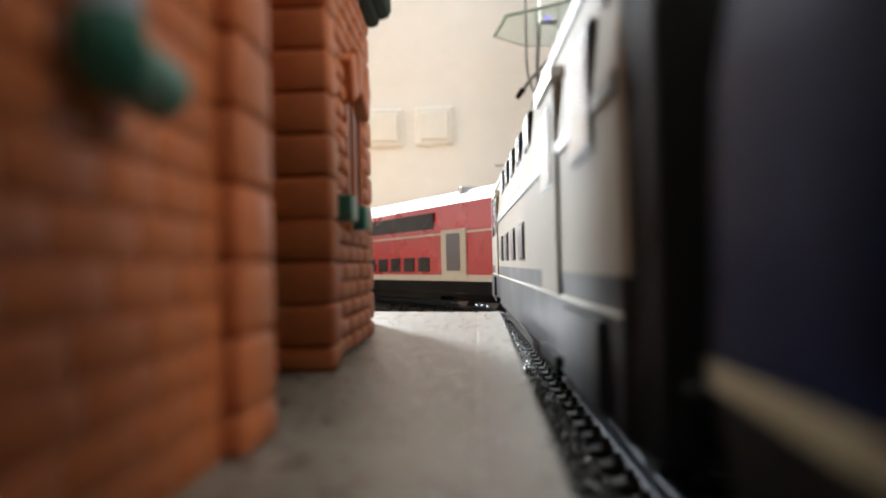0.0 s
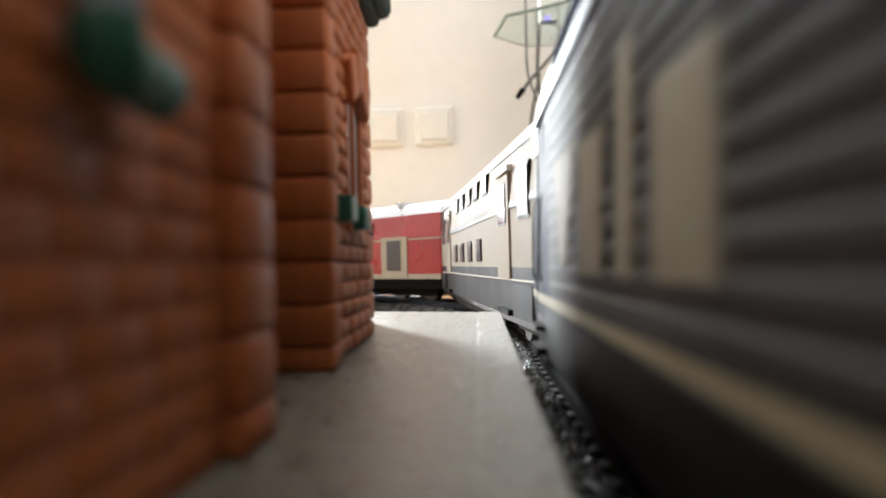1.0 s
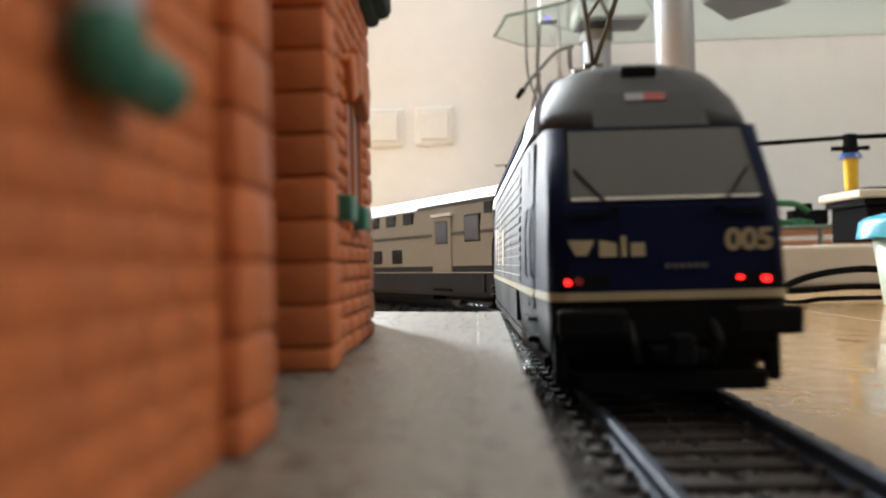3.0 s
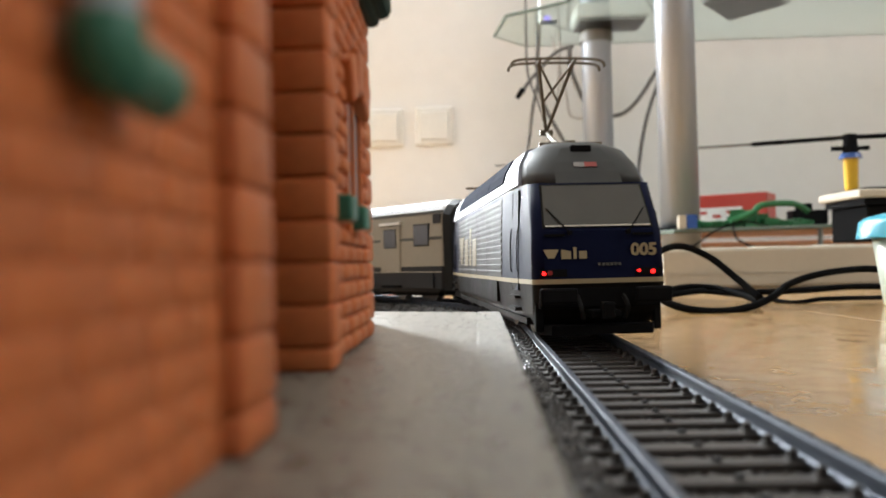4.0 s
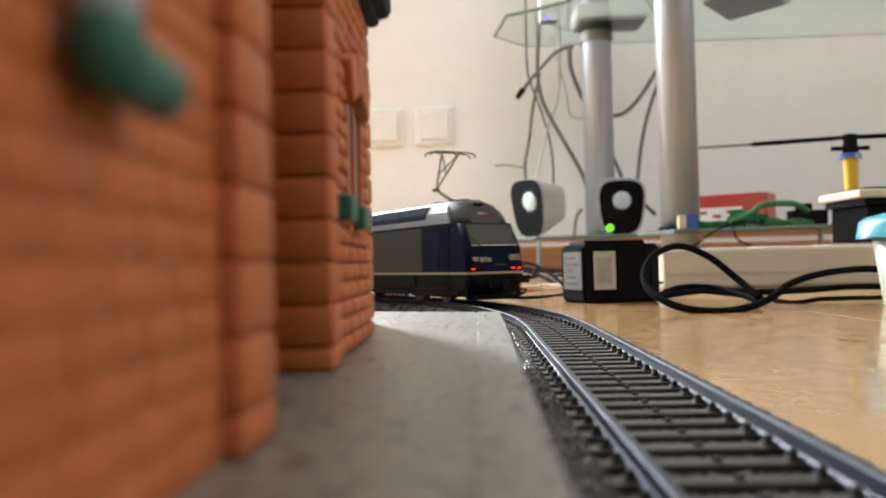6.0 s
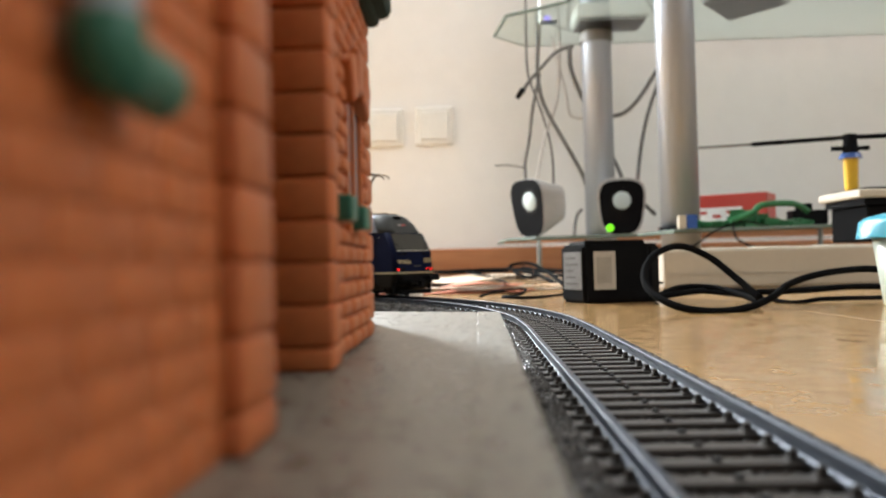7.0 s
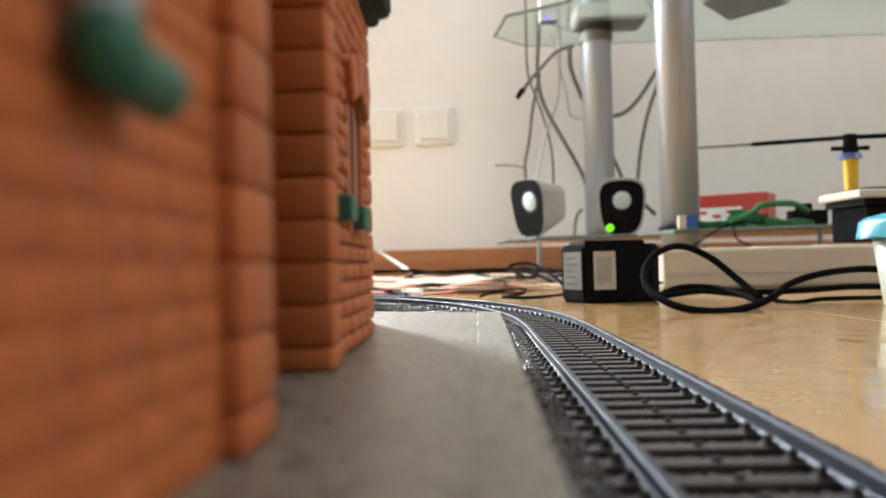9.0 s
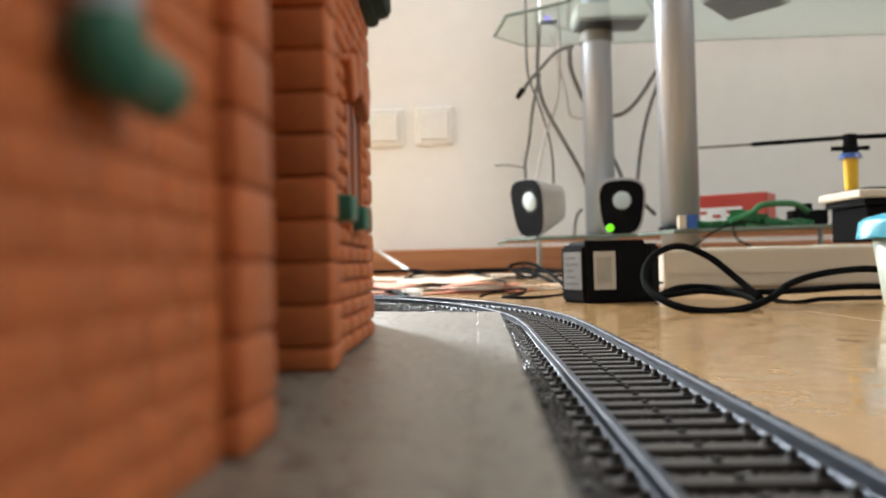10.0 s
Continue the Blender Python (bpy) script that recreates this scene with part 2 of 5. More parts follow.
def rounded_plan(w, l, r, taper=0.0, seg=7):
    """Plan loop of half width w, half length l, corner radius r; ends narrower by taper."""
    pts = []
    for cx, cy, a0 in ((1, 1, 0), (-1, 1, 90), (-1, -1, 180), (1, -1, 270)):
        for k in range(seg + 1):
            a = radians(a0 + 90 * k / seg)
            x, y = cx * (w - r) + r * math.cos(a), cy * (l - r) + r * math.sin(a)
            pts.append((x, y))
        if taper and (cx, cy) in ((-1, 1), (1, -1)):
            pts += [(cx * w, cy * (l - 0.020)), (cx * w, -cy * (l - 0.020))]
    if taper:
        pts = [(x * (1 - taper * max(0.0, (abs(y) - (l - 0.020)) / 0.020)), y) for x, y in pts]
    return pts


def loft(slices, r=0.0025, taper=0.0, shift=None):
    """Joins rounded plan loops (z, half width, half length) from below upwards."""
    bm = bmesh.new()
    loops = []
    for z, w, l in slices:
        loops.append([bm.verts.new((x, y, z)) for x, y in rounded_plan(w, l, min(r, w * 0.9, l * 0.9), taper)])
    for a, b in zip(loops, loops[1:]):
        n = len(a)
        for i in range(n):
            bm.faces.new((a[i], a[(i + 1) % n], b[(i + 1) % n], b[i]))
    bm.faces.new(loops[0][::-1])
    bm.faces.new(loops[-1])
    return bm


def lettering(text, size, depth, m, material, parent, name, bold=0.0):
    cu = bpy.data.curves.new(name, "FONT")
    cu.body, cu.size, cu.extrude, cu.offset = text, size, depth, bold
    cu.align_x, cu.align_y = "CENTER", "CENTER"
    cu.resolution_u = 3
    tmp = bpy.data.objects.new("tmp_text", cu)
    scene.collection.objects.link(tmp)
    me = bpy.data.meshes.new_from_object(tmp.evaluated_get(bpy.context.evaluated_depsgraph_get()))
    bpy.data.objects.remove(tmp)
    me.materials.clear()
    me.materials.append(material)
    me.transform(m)
    ob = new(name, me)
    ob.parent = parent
    return ob


def thing(name, label, category, group="", at=None):
    e = new(name)
    e.empty_display_size = 0.01
    if at is not None:
        e.matrix_world = at
    return tagged(e, label, category, group)

# ------------------------------------------------------------------ the track's line
RAIL_Z = 0.010
TRACK_X, BEND_Y, BEND_R = 0.0227, 0.212, 0.360


def track_point(s):
    """Place and heading (radians, anticlockwise from +y) at s metres along the track."""
    if s <= BEND_Y:
        return TRACK_X, s, 0.0
    a = (s - BEND_Y) / BEND_R
    return TRACK_X - BEND_R * (1 - math.cos(a)), BEND_Y + BEND_R * math.sin(a), a


def on_track(s, half):
    """The pose of a vehicle whose two bogies, half apart from its middle, run on the track."""
    xa, ya, _ = track_point(s - half)
    xb, yb, _ = track_point(s + half)
    yaw = math.degrees(math.atan2(-(xb - xa), yb - ya))
    return pose((xa + xb) / 2, (ya + yb) / 2, RAIL_Z, 0, 0, yaw)


# ------------------------------------------------------------------ the room
WALL_Y, LEFT_X, RIGHT_X, BACK_Y, CEIL_Z = 1.65, -1.55, 2.4, -4.0, 2.5


def setting(name, bm, material, label):
    return tagged(part(name, bm, material), label, name.split("_")[0], kind="structure")


def build_room():
    x0, x1, z0, z1 = -0.80, -0.52, 0.12, 2.14
    setting("wall_north", boxes((LEFT_X - 0.1, x0, WALL_Y, WALL_Y + 0.1, 0, CEIL_Z), (x1, RIGHT_X + 0.1, WALL_Y, WALL_Y + 0.1, 0, CEIL_Z),
                                (x0, x1, WALL_Y, WALL_Y + 0.1, 0, z0), (x0, x1, WALL_Y, WALL_Y + 0.1, z1, CEIL_Z)), M_WALL,
            "cream painted plaster wall with a fine texture")
    # west, east and south walls stay out of view and take the darkened paint
    setting("wall_west", boxes((LEFT_X - 0.1, LEFT_X, BACK_Y, WALL_Y, 0, CEIL_Z)), M_DIM, "unseen plain wall, darkened to cut bounced light")
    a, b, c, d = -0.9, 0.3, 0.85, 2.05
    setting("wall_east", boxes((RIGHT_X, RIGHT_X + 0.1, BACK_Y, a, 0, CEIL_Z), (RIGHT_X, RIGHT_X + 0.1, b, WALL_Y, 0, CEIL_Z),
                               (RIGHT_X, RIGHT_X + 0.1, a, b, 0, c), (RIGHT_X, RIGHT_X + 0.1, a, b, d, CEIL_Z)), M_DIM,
            "unseen wall with a window, darkened to cut bounced light")
    setting("wall_south", boxes((LEFT_X - 0.1, RIGHT_X + 0.1, BACK_Y - 0.1, BACK_Y, 0, CEIL_Z)), M_DIM, "unseen plain wall, darkened to cut bounced light")
    setting("ceiling", boxes((LEFT_X - 0.1, RIGHT_X + 0.1, BACK_Y - 0.1, WALL_Y + 0.1, CEIL_Z, CEIL_Z + 0.1)), M_CEIL, "plain white ceiling")
    w1 = tagged(new("window_1"), "tall white-framed balcony window with clear glass", "window", kind="structure")
    part("window_frame", boxes((x0, x0 + 0.04, WALL_Y + 0.02, WALL_Y + 0.07, z0, z1), (x1 - 0.04, x1, WALL_Y + 0.02, WALL_Y + 0.07, z0, z1),
                               (x0 + 0.04, x1 - 0.04, WALL_Y + 0.02, WALL_Y + 0.07, z0, z0 + 0.04),
                               (x0 + 0.04, x1 - 0.04, WALL_Y + 0.02, WALL_Y + 0.07, z1 - 0.04, z1)), M_WHITE, w1)
    g = part("pane", boxes((x0 + 0.04, x1 - 0.04, WALL_Y + 0.044, WALL_Y + 0.05, z0 + 0.04, z1 - 0.04)), M_CLEAR, w1)
    g.visible_shadow = False
    w2 = tagged(new("window_2"), "white-framed room window with clear glass", "window", kind="structure")
    part("window_frame", boxes((RIGHT_X + 0.02, RIGHT_X + 0.07, a, a + 0.05, c, d), (RIGHT_X + 0.02, RIGHT_X + 0.07, b - 0.05, b, c, d),
                               (RIGHT_X + 0.02, RIGHT_X + 0.07, a + 0.05, b - 0.05, c, c + 0.05),
                               (RIGHT_X + 0.02, RIGHT_X + 0.07, a + 0.05, b - 0.05, d - 0.05, d)), M_WHITE, w2)
    g = part("pane", boxes((RIGHT_X + 0.044, RIGHT_X + 0.05, a + 0.05, b - 0.05, c + 0.05, d - 0.05)), M_CLEAR, w2)
    g.visible_shadow = False
    # skirting boards with a rounded upper edge
    for nm, spec in (("baseboard_north", (LEFT_X, RIGHT_X, WALL_Y - 0.016, WALL_Y, 0, 0.057)),
                     ("baseboard_east", (RIGHT_X - 0.016, RIGHT_X, BACK_Y, WALL_Y - 0.016, 0, 0.057)),
                     ("baseboard_south", (LEFT_X, RIGHT_X - 0.016, BACK_Y, BACK_Y + 0.016, 0, 0.057)),
                     ("baseboard_west", (LEFT_X, LEFT_X + 0.016, BACK_Y + 0.016, WALL_Y - 0.016, 0, 0.057))):
        setting(nm, boxes(spec, bevel=0.004), M_SKIRT, "reddish beech skirting board along the wall")


def build_floor():
    """Laminate boards, each a piece of its own, over a plain base."""
    base = setting("floor", boxes((LEFT_X - 0.1, RIGHT_X + 0.1, BACK_Y - 0.1, WALL_Y + 0.1, -0.05, -0.0006)), M_FLOOR,
                   "warm oak laminate floor with long boards")
    rng = random.Random(4)
    wide, ang = 0.19, 90.0
    turn = pose(0.35, 0.3, 0, 0, 0, ang)
    for row in range(-14, 20):
        x = -5.6 + rng.random() * 1.2
        while x < 3.2:
            ln = 1.28
            cx, cy = x + ln / 2, (row + 0.5) * wide
            c = turn @ Vector((cx, cy, 0))
            if LEFT_X - 0.3 < c.x < RIGHT_X + 0.3 and BACK_Y - 0.8 < c.y < WALL_Y + 0.8:
                m = turn @ Matrix.Translation((cx, cy, 0))
                me = board_mesh(ln, wide)
                ends = [m @ Vector((sx * ln / 2, sy * wide / 2, 0)) for sx in (-1, 1) for sy in (-1, 1)]
                if any(not (LEFT_X < e.x < RIGHT_X and BACK_Y < e.y < WALL_Y) for e in ends):
                    me = cut_board(me, m)
                    if me is None:
                        x += ln
                        continue
                ob = new("plank", me)
                ob.parent = base
                ob.matrix_local = turn @ Matrix.Translation((cx, cy, 0))
            x += ln
    return base


def cut_board(me, m):
    """A board sawn off where it meets the walls."""
    bm = bmesh.new()
    bm.from_mesh(me)
    back = m.inverted()
    for co, no in (((LEFT_X, 0, 0), (-1, 0, 0)), ((RIGHT_X, 0, 0), (1, 0, 0)), ((0, BACK_Y, 0), (0, -1, 0)), ((0, WALL_Y, 0), (0, 1, 0))):
        geom = list(bm.verts) + list(bm.edges) + list(bm.faces)
        bmesh.ops.bisect_plane(bm, geom=geom, plane_co=back @ Vector(co), plane_no=back.to_3x3() @ Vector(no), clear_outer=True)
    if len(bm.faces) < 4:
        bm.free()
        return None
    out = bpy.data.meshes.new("plank")
    bm.to_mesh(out)
    bm.free()
    out.materials.append(M_FLOOR)
    return out


BOARD = {}


def board_mesh(ln, wide):
    if not BOARD:
        bm = bmesh.new()
        g = 0.0003
        box(bm, -ln / 2 + g, ln / 2 - g, -wide / 2 + g, wide / 2 - g, -0.008, 0.0, bevel=0.0004)
        me = bpy.data.meshes.new("plank")
        bm.to_mesh(me)
        bm.free()
        me.materials.append(M_FLOOR)
        BOARD["m"] = me
    return BOARD["m"]


# ------------------------------------------------------------------ the track
def strip_along(profile, s0, s1, step_line, step_bend):
    """Sweeps a closed cross profile [(offset, z)...] along the track."""
    bm = bmesh.new()
    ss = []
    s = s0
    while s < s1:
        ss.append(s)
        s += step_line if s < BEND_Y - 0.001 else step_bend
    ss.append(s1)
    rings = []
    for s in ss:
        x, y, a = track_point(s)
        rings.append([bm.verts.new((x + o * math.cos(a), y + o * math.sin(a), z)) for o, z in profile])
    n = len(profile)
    for a, b in zip(rings, rings[1:]):
        for k in range(n):
            bm.faces.new((a[k], b[k], b[(k + 1) % n], a[(k + 1) % n]))
    bm.faces.new(rings[0])
    bm.faces.new(rings[-1][::-1])
    bmesh.ops.recalc_face_normals(bm, faces=bm.faces)
    return bm


def rail_profile(c):
    z = RAIL_Z
    return [(c - 0.0006, z - 0.0024), (c + 0.0006, z - 0.0024), (c + 0.0006, z - 0.0021), (c + 0.0003, z - 0.0018),
            (c + 0.0003, z - 0.0009), (c + 0.00055, z - 0.0006), (c + 0.00055, z - 0.00012), (c + 0.0004, z),
            (c - 0.0004, z), (c - 0.00055, z - 0.00012), (c - 0.00055, z - 0.0006), (c - 0.0003, z - 0.0009),
            (c - 0.0003, z - 0.0018), (c - 0.0006, z - 0.0021)]


def sleeper_mesh(detail):
    bm = bmesh.new()
    z = RAIL_Z - 0.0024
    if detail:
        box(bm, -0.0138, 0.0138, -0.0014, 0.0014, z - 0.0012, z, bevel=0.00025)
        for c in (-0.00825, 0.00825):
            for k in (-1, 1):
                box(bm, c + k * 0.0012 - 0.0006, c + k * 0.0012 + 0.0006, -0.0008, 0.0008, z - 0.0001, z + 0.0003)
                cyl(bm, (c + k * 0.0012, 0, z + 0.0003), (c + k * 0.0011, 0, z + 0.0010), 0.00062, 0.0004, seg=9)
    else:
        box(bm, -0.0138, 0.0138, -0.0014, 0.0014, z - 0.0012, z)
    return bm


def build_track():
    s0, s1 = -0.42, BEND_Y + BEND_R * 3.5
    track = tagged(new("railway_track"), "curved model railway track with nickel rails on dark ballast", "railway track")
    zb = RAIL_Z - 0.0034
    part("ballast_bed", strip_along([(-0.0200, 0.0), (-0.0194, 0.0012), (-0.0160, zb - 0.0004), (-0.0152, zb), (0.0152, zb),
                                     (0.0160, zb - 0.0004), (0.0194, 0.0012), (0.0200, 0.0)], s0, s1, 0.02, 0.008), M_BALLAST, track,
         "dark grey moulded ballast bed")
    for c in (-0.00825, 0.00825):
        part("rail", strip_along(rail_profile(c), s0, s1, 0.03, 0.006), M_RAIL, track, "worn nickel-silver rail")
    pitch = 0.00624
    bm = sleeper_mesh(True)
    near = bpy.data.meshes.new("sleeper")
    bm.to_mesh(near)
    bm.free()
    near.materials.append(M_SLEEP)
    bm = bmesh.new()
    z = RAIL_Z - 0.0024
    cyl(bm, (0, 0, z - 0.0002), (0, 0, z + 0.0004), 0.0006, 0.0004, seg=10)
    stud = bpy.data.meshes.new("contact_stud")
    bm.to_mesh(stud)
    bm.free()
    stud.materials.append(M_STUD)
    far = bmesh.new()
    s = s0 + pitch / 2
    while s < s1:
        x, y, a = track_point(s)
        m = Matrix.Translation((x, y, 0)) @ Matrix.Rotation(a, 4, "Z")
        if 0.02 < s < BEND_Y + 0.30:
            for nm, me in (("sleeper", near), ("contact_stud", stud)):
                ob = new(nm, me)
                ob.parent = track
                ob.matrix_local = m
        else:
            box(far, -0.0138, 0.0138, -0.0014, 0.0014, z - 0.0012, z, m=m)
        s += pitch
    tagged(part("sleepers", far, M_SLEEP, track), kind="stuff")
    # loose-looking grains moulded on the shoulders and between the sleepers
    rng = random.Random(11)
    verts, faces = [], []
    for i in range(34000):
        s = 0.025 + rng.random() ** 1.6 * 0.50
        side = rng.random()
        if side < 0.72:
            o = -(0.0092 + rng.random() * 0.0105)
        else:
            o = (rng.random() - 0.5) * 0.0145
        h = zb if abs(o) < 0.0155 else zb - (abs(o) - 0.0155) * (zb - 0.0012) / 0.0039
        if o < -0.0112:
            h += rng.random() * 0.0011
        x, y, a = track_point(s)
        px, py = x + o * math.cos(a), y + o * math.sin(a)
        r = 0.00030 + rng.random() * 0.00040
        n = len(verts)
        w = rng.random() * 3.1
        for dx, dy, dz in ((1, 0, 0), (-1, 0, 0), (0, 1, 0), (0, -1, 0), (0, 0, 1), (0, 0, -1)):
            j = 0.75 + rng.random() * 0.5
            ex, ey = dx * math.cos(w) - dy * math.sin(w), dx * math.sin(w) + dy * math.cos(w)
            verts.append((px + ex * r * j, py + ey * r * j, h + dz * r * j * 0.9))
        for f in ((0, 2, 4), (2, 1, 4), (1, 3, 4), (3, 0, 4), (2, 0, 5), (1, 2, 5), (3, 1, 5), (0, 3, 5)):
            faces.append(tuple(n + k for k in f))
    me = bpy.data.meshes.new("ballast")
    me.from_pydata(verts, [], faces)
    me.materials.append(M_BALLAST)
    ob = new("ballast", me)
    ob.parent = track
    tagged(ob, kind="stuff")


# ------------------------------------------------------------------ platform and station
PLAT_Z = 0.0174


def build_platform():
    z = PLAT_Z
    edge = lambda y: 0.0036 + 0.0102 * y
    groove = lambda y: -0.00046 + 0.0073 * y
    far_l, far_r = 0.176, 0.1515
    p = tagged(new("station_platform"), "grey textured plastic model station platform beside the track", "platform")
    # the paved top, with a groove before the edge strip
    g = 0.0001
    bm = prism(bmesh.new(), [(-0.075, -0.06), (groove(-0.06) - g, -0.06), (groove(0.153) - g, 0.1528), (-0.052, far_l), (-0.075, far_l)], z - 0.0003, z)
    part("platform_top", bm, M_PLAT, p)
    bm = prism(bmesh.new(), [(groove(-0.06) + g, -0.06), (edge(-0.06), -0.06), (edge(far_r), far_r), (groove(0.153) + g, 0.1524)], z - 0.0003, z + 0.0001)
    bmesh.ops.bevel(bm, geom=[e for e in bm.edges if e.calc_length() > 0.003 and min(v.co.z for v in e.verts) > z - 0.0001], offset=0.0002, segments=2, affect="EDGES")
    part("edge_strip", bm, M_PLAT, p)
    e2 = lambda y: edge(y) - 0.0007
    bm = prism(bmesh.new(), [(-0.074, -0.06), (e2(-0.06), -0.06), (e2(far_r) , far_r - 0.001), (-0.052, far_l - 0.001), (-0.074, far_l - 0.001)], 0.0, z - 0.00012)
    part("platform_base", bm, M_PLAT, p)


def stone(parent, dims, at, edge=0.00055, cache={}):
    """A rounded moulded stone of the given size, as a piece of the wall."""
    key = tuple(round(d, 5) for d in dims) + (edge,)
    if key not in cache:
        bm = bmesh.new()
        w, d, h = dims
        box(bm, -w / 2, w / 2, -d / 2, d / 2, -h / 2, h / 2, bevel=min(edge, min(dims) * 0.35))
        me = bpy.data.meshes.new("brick")
        bm.to_mesh(me)
        bm.free()
        me.polygons.foreach_set("use_smooth", [True] * len(me.polygons))
        me.materials.append(M_BRICK)
        cache[key] = me
    ob = new("brick", cache[key])
    ob.parent = parent
    ob.location = at
    return ob


def build_station():
    z0 = PLAT_Z
    top = z0 + 0.0420
    st = tagged(new("station_building"), "orange plastic toy station building with moulded stonework and green trim", "station building")
    w = 0.0128
    near_wall = part("wall", boxes((-0.062, -w + 0.00016, -0.010, 0.0395, z0, top), (-0.062, -w - 0.0004, 0.0395, 0.0445, z0, top)), M_BRICK, st, "orange moulded stone wall")
    part("wall", boxes((-0.062, -0.0215, 0.0445, 0.0715, z0, top)), M_BRICK, st, "recessed orange moulded wall")
    core = part("wall", boxes((-0.062, -0.0141, 0.0715, 0.1075, z0, top)), M_BRICK, st, "orange moulded stone wall")
    # unseen extension behind the far corner, added so its shadow reaches the platform
    part("wall", boxes((-0.062, -0.0178, 0.1075, 0.1315, z0, top)), M_BRICK, st, "hidden wall extension added to cast the platform shadow")
    course = 0.00385
    rng = random.Random(2)
    # stones of the projecting block: front corner, side wall, far corner
    n = 12
    for k in range(n):
        zc = z0 + 0.0022 + (k - 0.5) * course if k else z0 + 0.0011
        h = course - 0.00006 if k else 0.0021
        stone(core, (0.0058, 0.0046, h), (-0.0154 + (0.0001 if k % 2 else 0), 0.0727, zc), 0.00048)
        stone(core, (0.0040, 0.0028, h), (-0.0205, 0.0718, zc))
        stone(core, (0.0042, 0.0050 + 0.0006 * (k % 2), h), (-0.0155, 0.1052, zc))
        stone(near_wall, (0.0044, 0.0064, h), (-0.0135, 0.0420, zc), 0.0004)
    m = 22
    for k in range(m):
        zc = z0 + (k + 0.5) * course / 2 + 0.0002
        y = 0.0752
        first = True
        while y < 0.1026:
            ln = min((0.0034 if (k % 2 and first) else 0.0058) + rng.random() * 0.0006, 0.1030 - y)
            first = False
            skip = 0.0850 < y + ln / 2 < 0.0975 and z0 + 0.0140 < zc < z0 + 0.0290
            if ln > 0.001 and not skip:
                stone(core, (0.0012, round(ln - 0.00025, 4), course / 2 - 0.00022), (-0.0139 + rng.random() * 0.0002, y + ln / 2, zc))
            y += ln
    # near wall: low courses with broken joints, two to each corner stone
    low = course / 2
    for k in range(22):
        zc = z0 + (k + 0.5) * low + 0.0002
        y = -0.0090 + (0.0032 if k % 2 else 0.0)
        while y < 0.0386:
            ln = min((0.0052, 0.0058, 0.0064)[rng.randrange(3)], 0.0388 - y)
            if ln > 0.0012:
                stone(near_wall, (0.0012, round(ln - 0.00012, 5), round(low - 0.0001, 5)), (-w - 0.0003 + rng.random() * 0.00004, y + ln / 2, zc), 0.00011)
            y += ln
    # arched window of the block with keystones
    win = part("window", boxes((-0.0152, -0.0137, 0.0862, 0.0962, z0 + 0.0150, z0 + 0.0280)), M_PANE, st, "pale blue-grey window pane")
    part("frame", boxes((-0.0142, -0.0132, 0.0854, 0.0863, z0 + 0.0140, z0 + 0.0288), (-0.0142, -0.0132, 0.0961, 0.0970, z0 + 0.0140, z0 + 0.0288),
                        (-0.0142, -0.0133, 0.0908, 0.0916, z0 + 0.0150, z0 + 0.0280), (-0.0142, -0.0130, 0.0850, 0.0974, z0 + 0.0131, z0 + 0.0141)), M_BRICK, win)
    for y, zz, tilt in ((0.0862, 0.0302, 24), (0.0912, 0.0318, 0), (0.0962, 0.0302, -24)):
        bm = bmesh.new()
        box(bm, -0.0142, -0.0122, -0.0022, 0.0022, -0.0024, 0.0024, bevel=0.0003, m=pose(0, y, z0 + zz, tilt, 0, 0))
        part("keystone", bm, M_BRICK, win)
    # green signal boxes on the side wall
    for y, ln in ((0.0772, 0.0044), (0.0870, 0.0044)):
        bm = bmesh.new()
        box(bm, -0.0138, -0.0116, y, y + ln, z0 + 0.0140 - (y - 0.0772) * 0.05, z0 + 0.0166 - (y - 0.0772) * 0.05, bevel=0.0003)
        part("planter", bm, M_GREEN, st, "small dark green plastic box")
    # eaves with gutter, and the roof above
    # the second box only roofs the unseen shadow-casting extension
    bm = boxes((-0.066, -0.0118, 0.090, 0.1080, top, top + 0.0042), (-0.066, -0.0178, 0.108, 0.1325, top, top + 0.0042), bevel=0.0008)
    roof = part("roof", bm, M_ROOF, st, "dark green plastic roof edge")
    bm = prism(bmesh.new(), [(-0.064, -0.012), (-0.0130, -0.012), (-0.0130, 0.066), (-0.064, 0.066)], top, top + 0.003)
    part("eaves", bm, M_ROOF, roof)
    bm = bmesh.new()
    for v0, v1 in (((-0.066, -0.012), (-0.0118, 0.108)),):
        a = [bm.verts.new(c) for c in ((v0[0], v0[1], top + 0.0042), (v1[0], v0[1], top + 0.0042), (v1[0], v1[1], top + 0.0042), (v0[0], v1[1], top + 0.0042))]
        r = [bm.verts.new((-0.039, -0.012, top + 0.022)), bm.verts.new((-0.039, 0.108, top + 0.022))]
        for f in ((a[1], a[2], r[1], r[0]), (a[3], a[0], r[0], r[1]), (a[0], a[1], r[0]), (a[2], a[3], r[1]), (a[3], a[2], a[1], a[0])):
            bm.faces.new(f)
    part("roof_slope", bm, M_ROOF, roof)
    part("gutter_end", boxes((-0.0150, -0.0101, 0.0960, 0.1078, top + 0.0008, top + 0.0110), bevel=0.0012), M_ROOF, roof)
    # bent bracket on the near wall
    bm = tube(bmesh.new(), [(-0.0111, 0.024, 0.03472), (-0.0111, 0.024, 0.03394), (-0.0111, 0.0245, 0.03349), (-0.0111, 0.0262, 0.03348), (-0.0111, 0.028, 0.03339)], 0.00118, 12)
    bracket = part("bracket", bm, M_GREEN, st, "bent green plastic wall bracket", True)
